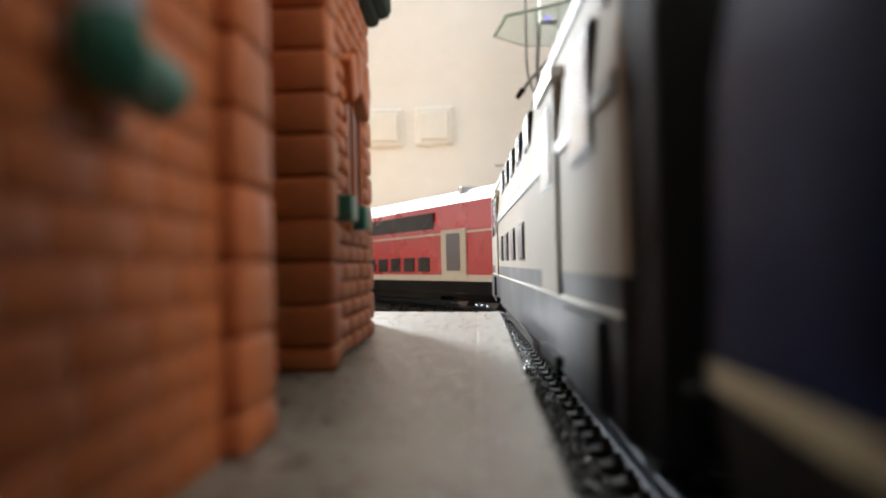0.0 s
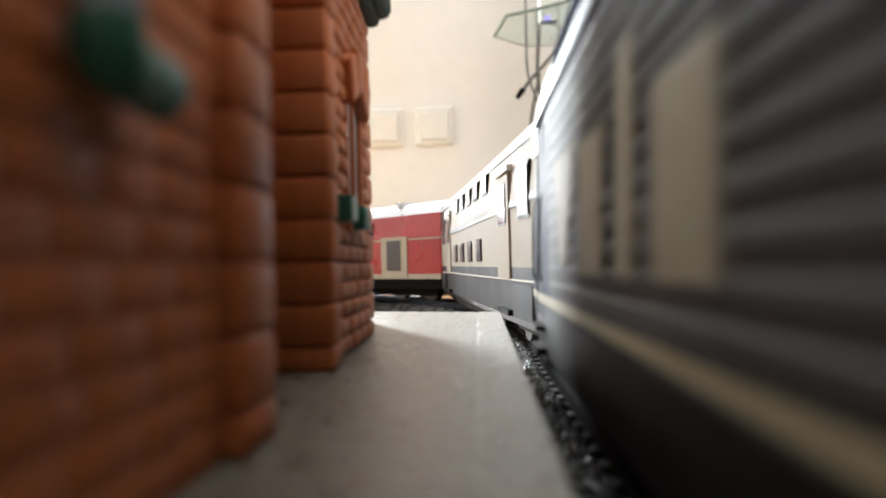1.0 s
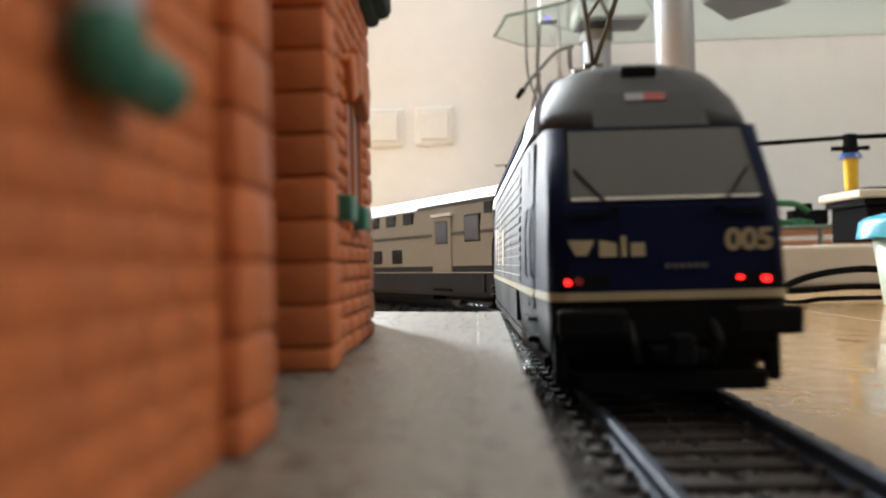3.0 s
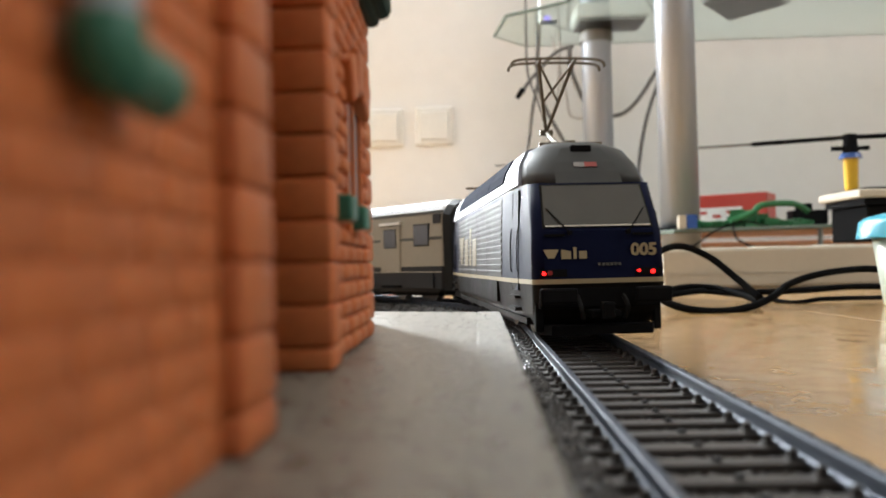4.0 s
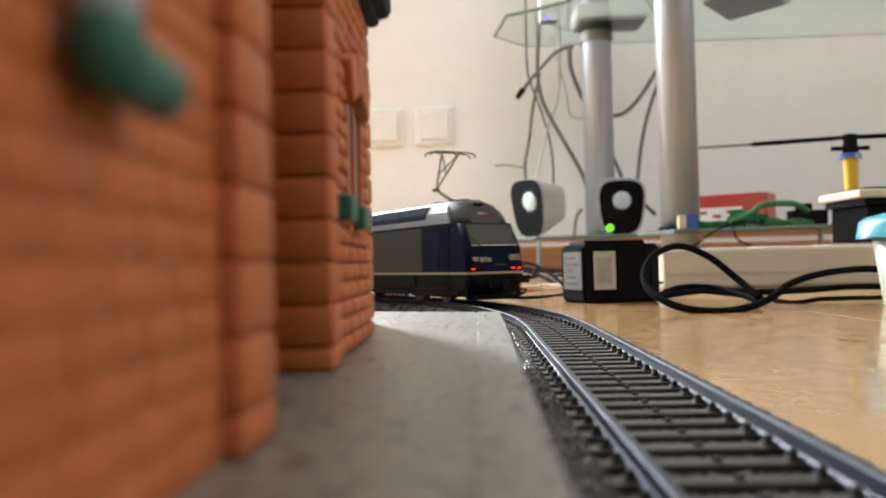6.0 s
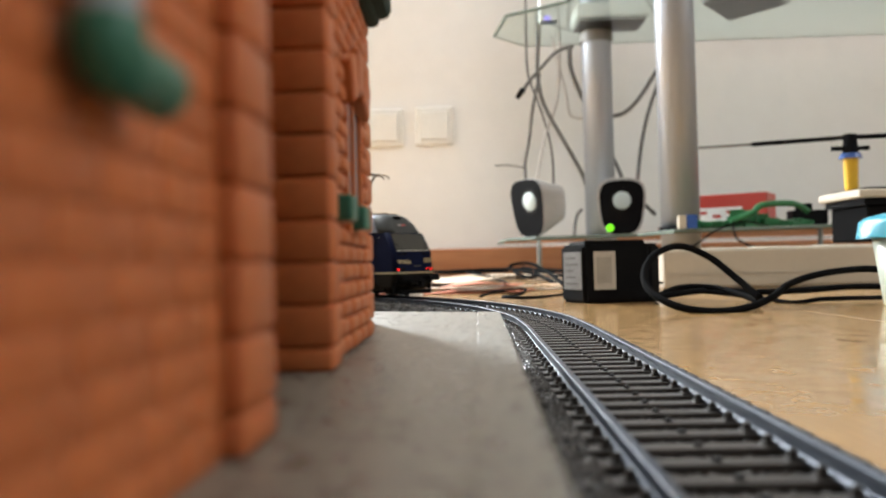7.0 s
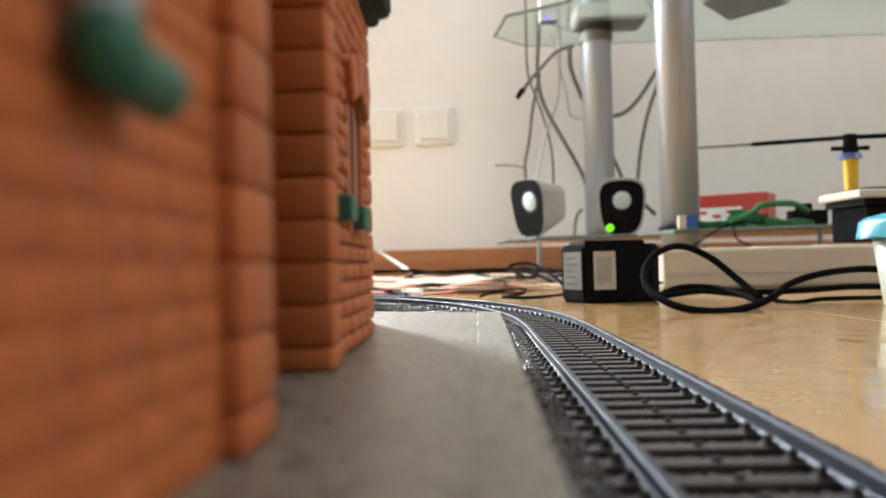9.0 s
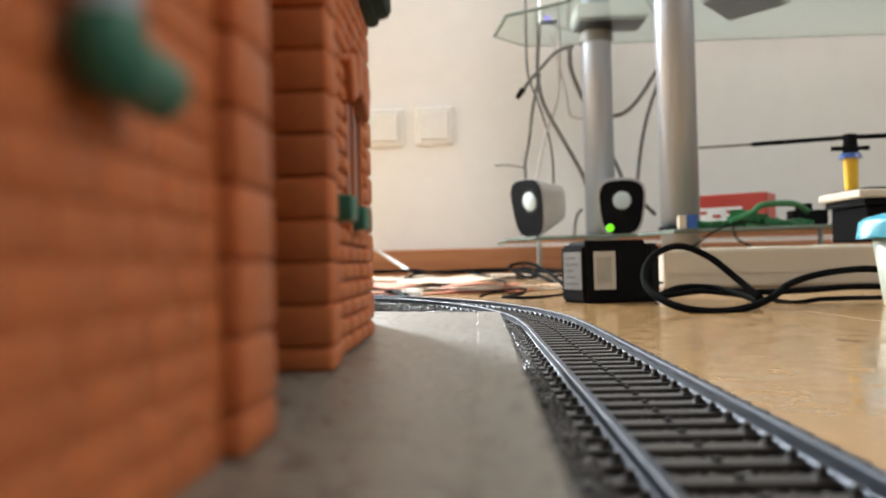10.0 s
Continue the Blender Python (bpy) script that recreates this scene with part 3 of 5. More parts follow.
    # pale stub that paints the glare at the bracket's top
    part("pin", cyl(bmesh.new(), (-0.0111, 0.024, 0.03587), (-0.0111, 0.024, 0.03455), 0.0010, seg=14), M_PANE, bracket, "pale stub imitating glare on the bracket")
    # door in the recess
    bm = boxes((-0.0216, -0.0208, 0.0500, 0.0650, z0, z0 + 0.026), bevel=0.0003)
    part("door", bm, M_GREEN, st, "dark green door in the recess")


build_room()
build_platform()
build_station()
build_track()

# ------------------------------------------------------------------ the train
LOCO_L, LOCO_W = 0.178, 0.0138
BODY = [(0.0131, 0.0138, 0.0890), (0.0230, 0.0136, 0.0882), (0.0335, 0.0132, 0.0822)]
ROOF = [(0.0335, 0.0132, 0.0822), (0.0385, 0.0124, 0.0785), (0.0420, 0.0104, 0.0752), (0.0438, 0.0072, 0.0720)]


def end_y(z, sl):
    for (za, _, la), (zb, _, lb) in zip(sl, sl[1:]):
        if za <= z <= zb:
            return la + (lb - la) * (z - za) / (zb - za)
    return sl[-1][2] if z > sl[-1][0] else sl[0][2]


def end_panel(x0, x1, z0, z1, out, sl, sgn=-1, inset0=0.0, thick=0.0006):
    """A flush panel on a vehicle's sloping end, out metres proud."""
    bm = bmesh.new()
    rows = []
    for z, i in ((z0, 0.0), (z1, inset0)):
        y = end_y(z, sl)
        rows.append([((x0 + i), y, z), ((x1 - i), y, z)])
    (a, b), (d, c) = rows
    front = [bm.verts.new((x, sgn * (y + out), z)) for x, y, z in (a, b, c, d)]
    back = [bm.verts.new((x, sgn * (y + out - thick), z)) for x, y, z in (a, b, c, d)]
    bm.faces.new(front)
    bm.faces.new(back[::-1])
    for k in range(4):
        bm.faces.new((front[k], front[(k + 1) % 4], back[(k + 1) % 4], back[k]))
    bmesh.ops.recalc_face_normals(bm, faces=bm.faces)
    return bm


def round_corners(ob):
    """Smooth shading on the small faces of the rounded corners alone."""
    ob.data.polygons.foreach_set("use_smooth", [p.area < 2.5e-5 for p in ob.data.polygons])
    return ob


def face_shape(outline, sgn, out=0.00032, thick=0.0005):
    """A flat printed shape (x, z outline) lying on a sloping end of the locomotive."""
    bm = bmesh.new()
    front = [bm.verts.new((x, sgn * (end_y(z, BODY) + out), z)) for x, z in outline]
    back = [bm.verts.new((x, sgn * (end_y(z, BODY) + out - thick), z)) for x, z in outline]
    n = len(outline)
    bm.faces.new(front)
    bm.faces.new(back[::-1])
    for k in range(n):
        bm.faces.new((front[k], front[(k + 1) % n], back[(k + 1) % n], back[k]))
    bmesh.ops.recalc_face_normals(bm, faces=bm.faces)
    return bm


def bogie(parent, y, wheel_r=0.0062, base=0.016, half=0.0095):
    b = part("bogie", boxes((-half, half, y - base, y + base, 0.0042, 0.0082), (-half - 0.001, -half + 0.0005, y - base - 0.003, y + base + 0.003, 0.0035, 0.0075),
                            (half - 0.0005, half + 0.001, y - base - 0.003, y + base + 0.003, 0.0035, 0.0075),
                            (-half - 0.0006, half + 0.0006, y - base - 0.002, y + base + 0.002, 0.0022, 0.0040), bevel=0.0004), M_BLACK, parent)
    for dy in (-base * 0.75, base * 0.75):
        for sx in (-1, 1):
            bm = cyl(bmesh.new(), (sx * 0.0070, y + dy, wheel_r), (sx * 0.0090, y + dy, wheel_r), wheel_r, seg=24)
            cyl(bm, (sx * 0.0064, y + dy, wheel_r), (sx * 0.0071, y + dy, wheel_r), wheel_r + 0.0006, seg=24)
            part("wheel", bm, M_WHEEL, b, "bright metal wheel")
    return b


def build_loco():
    lo = thing("locomotive", "dark blue model electric locomotive with cream stripe and raised pantograph", "locomotive")
    part("skirt", loft([(0.0032, 0.0122, 0.0835), (0.0058, 0.0134, 0.0868), (0.0121, 0.0138, 0.0890)], 0.0022, 0.048), M_UNDER, lo, "charcoal lower skirt")
    part("stripe", loft([(0.0121, 0.01388, 0.08908), (0.0131, 0.01388, 0.08908)], 0.0022, 0.048), M_CREAM, lo, "cream waist stripe")
    round_corners(part("body", loft(BODY, 0.0022, 0.048), M_BLUE, lo))
    roof = part("roof", loft(ROOF[:1] + [(0.0362, 0.01295, 0.0803)] + ROOF[1:], 0.0060, 0.048), M_LOCOROOF, lo, "grey roof dome")
    round_corners(roof)
    # long roof slopes with dark grilles on them, both following the roof's section
    def slope_strip(sx, out, low, high, y0, y1, spread):
        section = [(0.01335, 0.0338), (0.0130, 0.0362), (0.01245, 0.0385), (0.01045, 0.0420), (0.0092, 0.0428)]
        section = [(x + out, z + out * 0.5) for x, z in section if low <= z <= high]
        bm = bmesh.new()
        rows = []
        for x, z in section:
            k = 1 + spread * (0.0428 - z) / 0.0090
            rows.append([bm.verts.new((sx * c, y * k, z)) for y in (y0, y1) for c in (x, x - 0.0012)])
        for a, b in zip(rows, rows[1:]):
            for p, q in ((0, 2), (2, 3), (3, 1), (1, 0)):
                bm.faces.new((a[p], a[q], b[q], b[p]))
        for r in (rows[0], rows[-1]):
            bm.faces.new((r[0], r[2], r[3], r[1]))
        bmesh.ops.recalc_face_normals(bm, faces=bm.faces)
        return bm

    for sx in (-1, 1):
        part("roof_slope", slope_strip(sx, 0.0002, 0.033, 0.044, -0.0690, 0.0690, 0.10), M_SLOPE, roof, "grey sloping roof side")
        for k in range(4):
            y0 = -0.0540 + k * 0.0272
            part("roof_grille", slope_strip(sx, 0.0005, 0.035, 0.0424, y0, y0 + 0.0264, 0.0), M_GRILLE, roof, "dark blue-grey roof ventilation grille")
    for sgn in (-1, 1):
        sh = part("windscreen", end_panel(-0.0106, 0.0106, 0.0240, 0.0329, 0.0003, BODY, sgn, 0.0006), M_SHIELD, lo, "grey reflecting windscreen")
        part("gasket", end_panel(-0.0110, 0.0110, 0.0236, 0.0332, 0.0001, BODY, sgn, 0.0006), M_RUBBER, sh)
        part("sill_line", end_panel(-0.0104, 0.0104, 0.0239, 0.02422, 0.00045, BODY, sgn, 0.0), M_LABEL, sh, "bright line under the windscreen")
        for sx in (-1, 1):
            ya = sgn * (end_y(0.0229, BODY) + 0.0007)
            yb = sgn * (end_y(0.0278, BODY) + 0.0006)
            bm = tube(bmesh.new(), [(sx * 0.0060, ya, 0.0228), (sx * 0.0098, yb, 0.0278)], 0.00014, 6, 0)
            cyl(bm, (sx * 0.0058, ya - sgn * 0.0010, 0.0226), (sx * 0.0058, ya + sgn * 0.0002, 0.0226), 0.0005, seg=10)
            part("wiper", bm, M_BLACK, lo)
            part("handrail", end_panel(sx * 0.0088 - 0.0020, sx * 0.0088 + 0.0020, 0.0219, 0.0224, 0.0005, BODY, sgn, 0, 0.0010), M_BLACK, lo)
        # maker's mark as plain shapes, fleet number, small print
        logo = part("emblem", face_shape([(-0.0111, 0.0192), (-0.0102, 0.0174), (-0.0090, 0.0174), (-0.0081, 0.0192)], sgn), M_CREAM, lo, "cream emblem shapes")
        for blot in (((-0.0076, 0.0172), (-0.0057, 0.0172), (-0.0057, 0.0188), (-0.0076, 0.0192)),
                     ((-0.0052, 0.0172), (-0.0046, 0.0172), (-0.0046, 0.0196), (-0.0052, 0.0196)),
                     ((-0.0041, 0.0172), (-0.0026, 0.0172), (-0.0026, 0.0188), (-0.0041, 0.0188))):
            part("emblem_bar", face_shape(blot, sgn), M_CREAM, logo)
        m = Matrix.Translation((0.0088, sgn * (end_y(0.0188, BODY) + 0.0002), 0.0188)) @ (pose(0, 0, 0, 94, 0, 0) if sgn < 0 else Matrix.Translation((-0.0176, 0, 0)) @ pose(0, 0, 0, 86, 0, 180))
        lettering("005", 0.0035, 0.00015, m, M_CREAM, lo, "fleet_number", 0.00012)
        for k in range(6):
            part("small_print", end_panel(-0.0004 + k * 0.0008, 0.0001 + k * 0.0008, 0.0157, 0.0163, 0.0003, BODY, sgn, 0, 0.0004), M_STRIPE, lo)
        # lamps: one bright and one dull on one side, two on the other
        for x, zz, r, mt in ((-0.0112, 0.0143, 0.00038, M_GLOWRED), (-0.0100, 0.0144, 0.0005, M_DIMRED), (0.0076, 0.0145, 0.00030, M_GLOWRED), (0.0104, 0.0143, 0.00042, M_GLOWRED), (0.0118, 0.0145, 0.0005, M_DIMRED)):
            if sgn > 0 and mt is M_GLOWRED:
                mt = M_DIMRED
            y = end_y(zz, BODY) - (0.0012 if abs(x) > 0.0115 else 0)
            bm = cyl(bmesh.new(), (x, sgn * (y - 0.0004), zz), (x, sgn * (y + 0.0005), zz), r, seg=14)
            part("tail_lamp", bm, mt, lo, "glowing red tail lamp" if mt is M_GLOWRED else "unlit red lamp")
        part("lamp_housing", end_panel(-0.0119, -0.0066, 0.0136, 0.0151, 0.00015, BODY, sgn, 0, 0.0004), M_BLACK, lo)
        part("lamp_housing", end_panel(0.0070, 0.0122, 0.0136, 0.0151, 0.00015, BODY, sgn, 0, 0.0004), M_BLACK, lo)
        # cab top: antenna plate and red-white plate
        part("roof_vent", boxes((-0.0022, 0.0022, sgn * 0.0752 - 0.001, sgn * 0.0752 + 0.001, 0.0410, 0.0426), bevel=0.0003), M_BLACK, roof)
        bm = end_panel(-0.0024, -0.0002, 0.0373, 0.0384, 0.0003, ROOF, sgn)
        plate = part("roof_plate", bm, M_GREYPLASTIC, roof, "small grey and red roof plate")
        part("plate_red", end_panel(-0.0002, 0.0024, 0.0373, 0.0384, 0.0003, ROOF, sgn), M_REDPRINT, plate)
        # beam, buffers, plough, hoses
        part("buffer_beam", boxes((-0.0120, 0.0120, sgn * 0.0875 - 0.0012, sgn * 0.0875 + 0.0012, 0.0070, 0.0115), bevel=0.0004), M_BLACK, lo)
        for sx in (-1, 1):
            bm = cyl(bmesh.new(), (sx * 0.0092, sgn * 0.0880, 0.0098), (sx * 0.0092, sgn * 0.0925, 0.0098), 0.0012, seg=12)
            box(bm, sx * 0.0092 - 0.0036, sx * 0.0092 + 0.0036, sgn * 0.0930 - 0.0006, sgn * 0.0930 + 0.0006, 0.0082, 0.0114, bevel=0.0005)
            part("buffer", bm, M_BLACK, lo)
            bm = tube(bmesh.new(), [(sx * 0.0045, sgn * 0.0885, 0.0095), (sx * 0.0046, sgn * 0.0912, 0.0075), (sx * 0.0040, sgn * 0.0908, 0.0050)], 0.0005, 6)
            part("brake_hose", bm, M_RUBBER, lo)
            bm = boxes((sx * 0.0118 - 0.0008, sx * 0.0118 + 0.0008, sgn * 0.0860 - 0.0010, sgn * 0.0860 + 0.0010, 0.0022, 0.0085), bevel=0.0003)
            part("plough_bracket", bm, M_BLACK, lo)
        bm = prism(bmesh.new(), [(-0.0118, sgn * 0.0850), (0.0118, sgn * 0.0850), (0.0100, sgn * 0.0895), (-0.0100, sgn * 0.0895)][::1 if sgn > 0 else -1], 0.0016, 0.0036)
        bmesh.ops.recalc_face_normals(bm, faces=bm.faces)
        part("plough", bm, M_BLACK, lo)
        part("coupling", boxes((-0.0030, 0.0030, sgn * 0.0900 - 0.0030, sgn * 0.0900 + 0.0030, 0.0052, 0.0068), (-0.0012, 0.0012, sgn * 0.0935 - 0.0015, sgn * 0.0935 + 0.0015, 0.0050, 0.0085), bevel=0.0004), M_BLACK, lo)
    for sx in (-1, 1):
        w = sx * 0.0138
        bx = lambda y0, y1, z0, z1, d0=-0.0002, d1=0.0003: (min(w + sx * d0, w + sx * d1), max(w + sx * d0, w + sx * d1), y0, y1, z0, z1)
        for e in (-1, 1):
            yc = e * 0.0705
            d = part("cab_door", boxes(bx(yc - 0.0034, yc + 0.0034, 0.0105, 0.0325, -0.0014, -0.0001)), M_BLUE, lo, "narrow dark blue cab door")
            part("door_seam", boxes(bx(yc - 0.0039, yc - 0.0035, 0.0105, 0.0328, -0.0012, 0.00005), bx(yc + 0.0035, yc + 0.0039, 0.0105, 0.0328, -0.0012, 0.00005)), M_BLACK, d)
            part("pane", boxes(bx(yc - 0.0022, yc + 0.0022, 0.0250, 0.0312, -0.0014, -0.0002)), M_CWIN, d)
            for o in (-0.0043, 0.0043):
                bm = tube(bmesh.new(), [(w - sx * 0.0004, yc + o, 0.0150), (w + sx * 0.0003, yc + o, 0.0154), (w + sx * 0.0002, yc + o, 0.0240), (w - sx * 0.0008, yc + o, 0.0244)], 0.00014, 6, 3)
                part("grab_rail", bm, M_UNDER, d)
            part("step", boxes(bx(yc - 0.004, yc + 0.004, 0.0060, 0.0068, -0.001, 0.0008), bx(yc - 0.004, yc + 0.004, 0.0088, 0.0094, -0.001, 0.0008)), M_UNDER, d)
            ym = e * 0.0768
            part("side_window", boxes(bx(ym - 0.0010, ym + 0.0022, 0.0256, 0.0312, -0.0030, -0.0014)), M_CWIN, lo)
            # the mirror's white sheen is put into its pale shell colour
            bm = boxes(bx(ym - e * 0.0008 - 0.0007, ym - e * 0.0008 + 0.0007, 0.0250, 0.0316, -0.0020, -0.0004), bevel=0.0002)
            part("mirror", bm, M_GREYSHELL, lo, "folded wing mirror, paled to imitate its white sheen")
        # louvre field: thin proud blades over a grey panel, and the large cream mark as plain shapes on it
        f = 1 if sx < 0 else -1
        span = lambda u, v: tuple(sorted((f * u, f * v)))
        part("louvre_panel", boxes(bx(*span(-0.0515, 0.0565), 0.0132, 0.0328, -0.0008, 0.0001)), M_LOUVRE, lo)
        for k in range(12):
            z = 0.0138 + k * 0.0016
            for u, v in ((-0.0510, -0.0250), (-0.0246, 0.0000), (0.0004, 0.0560)):
                bm = bmesh.new()
                y0, y1 = span(u, v)
                a = [bm.verts.new((w + sx * dx, y, z + dz)) for y in (y0, y1) for dx, dz in ((-0.0003, 0.0), (0.00022, 0.0), (0.00022, 0.0008), (-0.0003, 0.0013))]
                for q in ((0, 1, 2, 3), (7, 6, 5, 4), (0, 4, 5, 1), (1, 5, 6, 2), (2, 6, 7, 3), (3, 7, 4, 0)):
                    bm.faces.new([a[i] for i in q])
                bmesh.ops.recalc_face_normals(bm, faces=bm.faces)
                part("louvre", bm, M_LOUVRE, lo)
        # the mark as plain blocks: one sloping block, a broad one, a tall one and a square one
        bm = bmesh.new()
        outline = ((0.0500, 0.0262), (0.0450, 0.0165), (0.0410, 0.0165), (0.0360, 0.0262))
        faces = [[bm.verts.new((w + sx * d, f * u, z)) for u, z in outline] for d in (-0.0003, 0.0003)]
        bm.faces.new(faces[0])
        bm.faces.new(faces[1][::-1])
        for k in range(4):
            bm.faces.new((faces[0][k], faces[0][(k + 1) % 4], faces[1][(k + 1) % 4], faces[1][k]))
        bmesh.ops.recalc_face_normals(bm, faces=bm.faces)
        mark = part("side_mark", bm, M_MARK, lo, "large muted cream mark shapes")
        for u, v, z0, z1 in ((0.0230, 0.0325, 0.0158, 0.0252), (0.0140, 0.0180, 0.0158, 0.0284), (0.0000, 0.0092, 0.0158, 0.0246)):
            part("mark_bar", boxes(bx(*span(u, v), z0, z1, -0.0003, 0.0003), bevel=0.0002), M_MARK, mark)
        part("sole_bar", boxes(bx(-0.045, 0.045, 0.0068, 0.0120, -0.0008, 0.0004)), M_UNDER, lo)
        part("side_rail", boxes(bx(-0.080, 0.080, 0.0034, 0.0048, -0.0022, -0.0006)), M_UNDER, lo)
    bogie(lo, -0.050)
    bogie(lo, 0.050)
    part("underfloor_box", boxes((-0.0105, 0.0105, -0.030, 0.030, 0.0032, 0.0090), bevel=0.0008), M_BLACK, lo)
    # pantographs: one up, one folded
    z0 = 0.0440
    base = part("pantograph", boxes((-0.0070, 0.0070, -0.0670, -0.0658, z0 - 0.001, z0 + 0.0006), (-0.0070, 0.0070, -0.0522, -0.0510, z0 - 0.001, z0 + 0.0006), (-0.0010, 0.0010, -0.0670, -0.0510, z0 - 0.0004, z0 + 0.0010)), M_BRASS, lo, "raised bronze single-arm pantograph")
    knee = Vector((0.0, -0.0405, z0 + 0.0072))
    part("lower_arm", tube(bmesh.new(), [(0, -0.0560, z0 + 0.0008), knee], 0.0006, 6, 0), M_BRASS, base)
    part("control_rod", tube(bmesh.new(), [(0.0012, -0.0520, z0 + 0.0008), knee + Vector((0.0010, -0.0006, -0.0012))], 0.0003, 6, 0), M_BRASS, base)
    bm = tube(bmesh.new(), [knee, (-0.0042, -0.0540, z0 + 0.0226)], 0.0004, 6, 0)
    tube(bm, [knee, (0.0042, -0.0540, z0 + 0.0226)], 0.0004, 6, 0)
    tube(bm, [knee.lerp(Vector((-0.0042, -0.0540, z0 + 0.0226)), 0.45), (0.0042, -0.0540, z0 + 0.0226)], 0.0003, 6, 0)
    tube(bm, [knee.lerp(Vector((0.0042, -0.0540, z0 + 0.0226)), 0.45), (-0.0042, -0.0540, z0 + 0.0226)], 0.0003, 6, 0)
    cyl(bm, knee - Vector((0.0016, 0, 0)), knee + Vector((0.0016, 0, 0)), 0.0008, seg=8)
    part("upper_arm", bm, M_BRASS, base)
    bm = bmesh.new()
    for dy in (-0.0022, 0.0022):
        tube(bm, [(-0.0112, -0.0540 + dy, z0 + 0.0210), (-0.0085, -0.0540 + dy, z0 + 0.0229), (0.0085, -0.0540 + dy, z0 + 0.0229), (0.0112, -0.0540 + dy, z0 + 0.0210)], 0.00036, 6, 5)
    for x in (-0.0042, 0.0042):
        tube(bm, [(x, -0.0570, z0 + 0.0228), (x, -0.0510, z0 + 0.0228)], 0.00045, 6, 0)
    part("contact_head", bm, M_BRASS, base)
    fold = part("folded_pantograph", boxes((-0.0070, 0.0070, 0.0440, 0.0452, z0 - 0.001, z0 + 0.0006), (-0.0010, 0.0010, 0.0440, 0.0600, z0 - 0.0004, z0 + 0.0014), (-0.0104, 0.0104, 0.0560, 0.0568, z0 + 0.0014, z0 + 0.0022)), M_BRASS, lo, "folded bronze pantograph")
    for y in (-0.030, -0.015, 0.0, 0.015, 0.030):
        bm = cyl(bmesh.new(), (0.003, y, 0.0432), (0.003, y, 0.0458), 0.0011, 0.0008, seg=10)
        part("insulator", bm, M_STRIPE, roof)
    part("roof_dome", boxes((-0.0060, 0.0060, -0.0300, 0.0300, 0.0430, 0.0441), bevel=0.0004), M_LOCOROOF, roof)
    return lo


def coach_common(co, l, w, skirt, body_m, roof_m, skirt_m):
    part("skirt", loft([(0.0040, w - 0.0012, l - 0.004), (0.0056, w - 0.0002, l - 0.001), (skirt, w, l)], 0.0016), skirt_m, co, "dark lower coach skirt")
    part("body", loft([(skirt, w, l), (0.0300, w, l), (0.0400, w - 0.0010, l)], 0.0016), body_m, co)
    part("roof", loft([(0.0400, w - 0.0009, l - 0.0002), (0.0430, w - 0.0026, l - 0.0006), (0.0452, w - 0.0060, l - 0.0012), (0.0462, w - 0.0100, l - 0.0020)], 0.0016), roof_m, co, "bright silver-white coach roof")
    part("underfloor", boxes((-w + 0.0016, w - 0.0016, -l + 0.052, l - 0.052, 0.0020, 0.0052), bevel=0.0004), M_BLACK, co, "black underfloor equipment")
    for e in (-1, 1):
        part("gangway", boxes((-0.0062, 0.0062, e * (l + 0.0042) - 0.0030, e * (l + 0.0042) + 0.0005, 0.0085, 0.0320), bevel=0.0008), M_RUBBER, co, "black rubber gangway bellows")
        bm = bmesh.new()
        prof = [(-w + 0.0006, 0.0050), (w - 0.0006, 0.0050), (w - 0.0004, 0.0390), (w - 0.0036, 0.0432), (w - 0.0080, 0.0456), (-w + 0.0080, 0.0456), (-w + 0.0036, 0.0432), (-w + 0.0004, 0.0390)]
        a = [bm.verts.new((x, e * (l - 0.0006), z)) for x, z in prof]
        b = [bm.verts.new((x * 0.94, e * (l + 0.0040), z * 0.985)) for x, z in prof]
        for i in range(8):
            bm.faces.new((a[i], a[(i + 1) % 8], b[(i + 1) % 8], b[i]))
        bm.faces.new(a)
        bm.faces.new(b)
        bmesh.ops.recalc_face_normals(bm, faces=bm.faces)
        part("end_wall", bm, M_RUBBER, co, "black coach end")
        part("coupling", boxes((-0.0016, 0.0016, e * (l + 0.003) - 0.005, e * (l + 0.003) + 0.003, 0.0050, 0.0070), bevel=0.0004), M_BLACK, co)
        bogie(co, e * (l - 0.026))
        for sx in (-1, 1):
            bm = cyl(bmesh.new(), (sx * 0.0085, e * (l - 0.001), 0.0105), (sx * 0.0085, e * (l + 0.0035), 0.0105), 0.0014, seg=12)
            part("buffer", bm, M_BLACK, co)


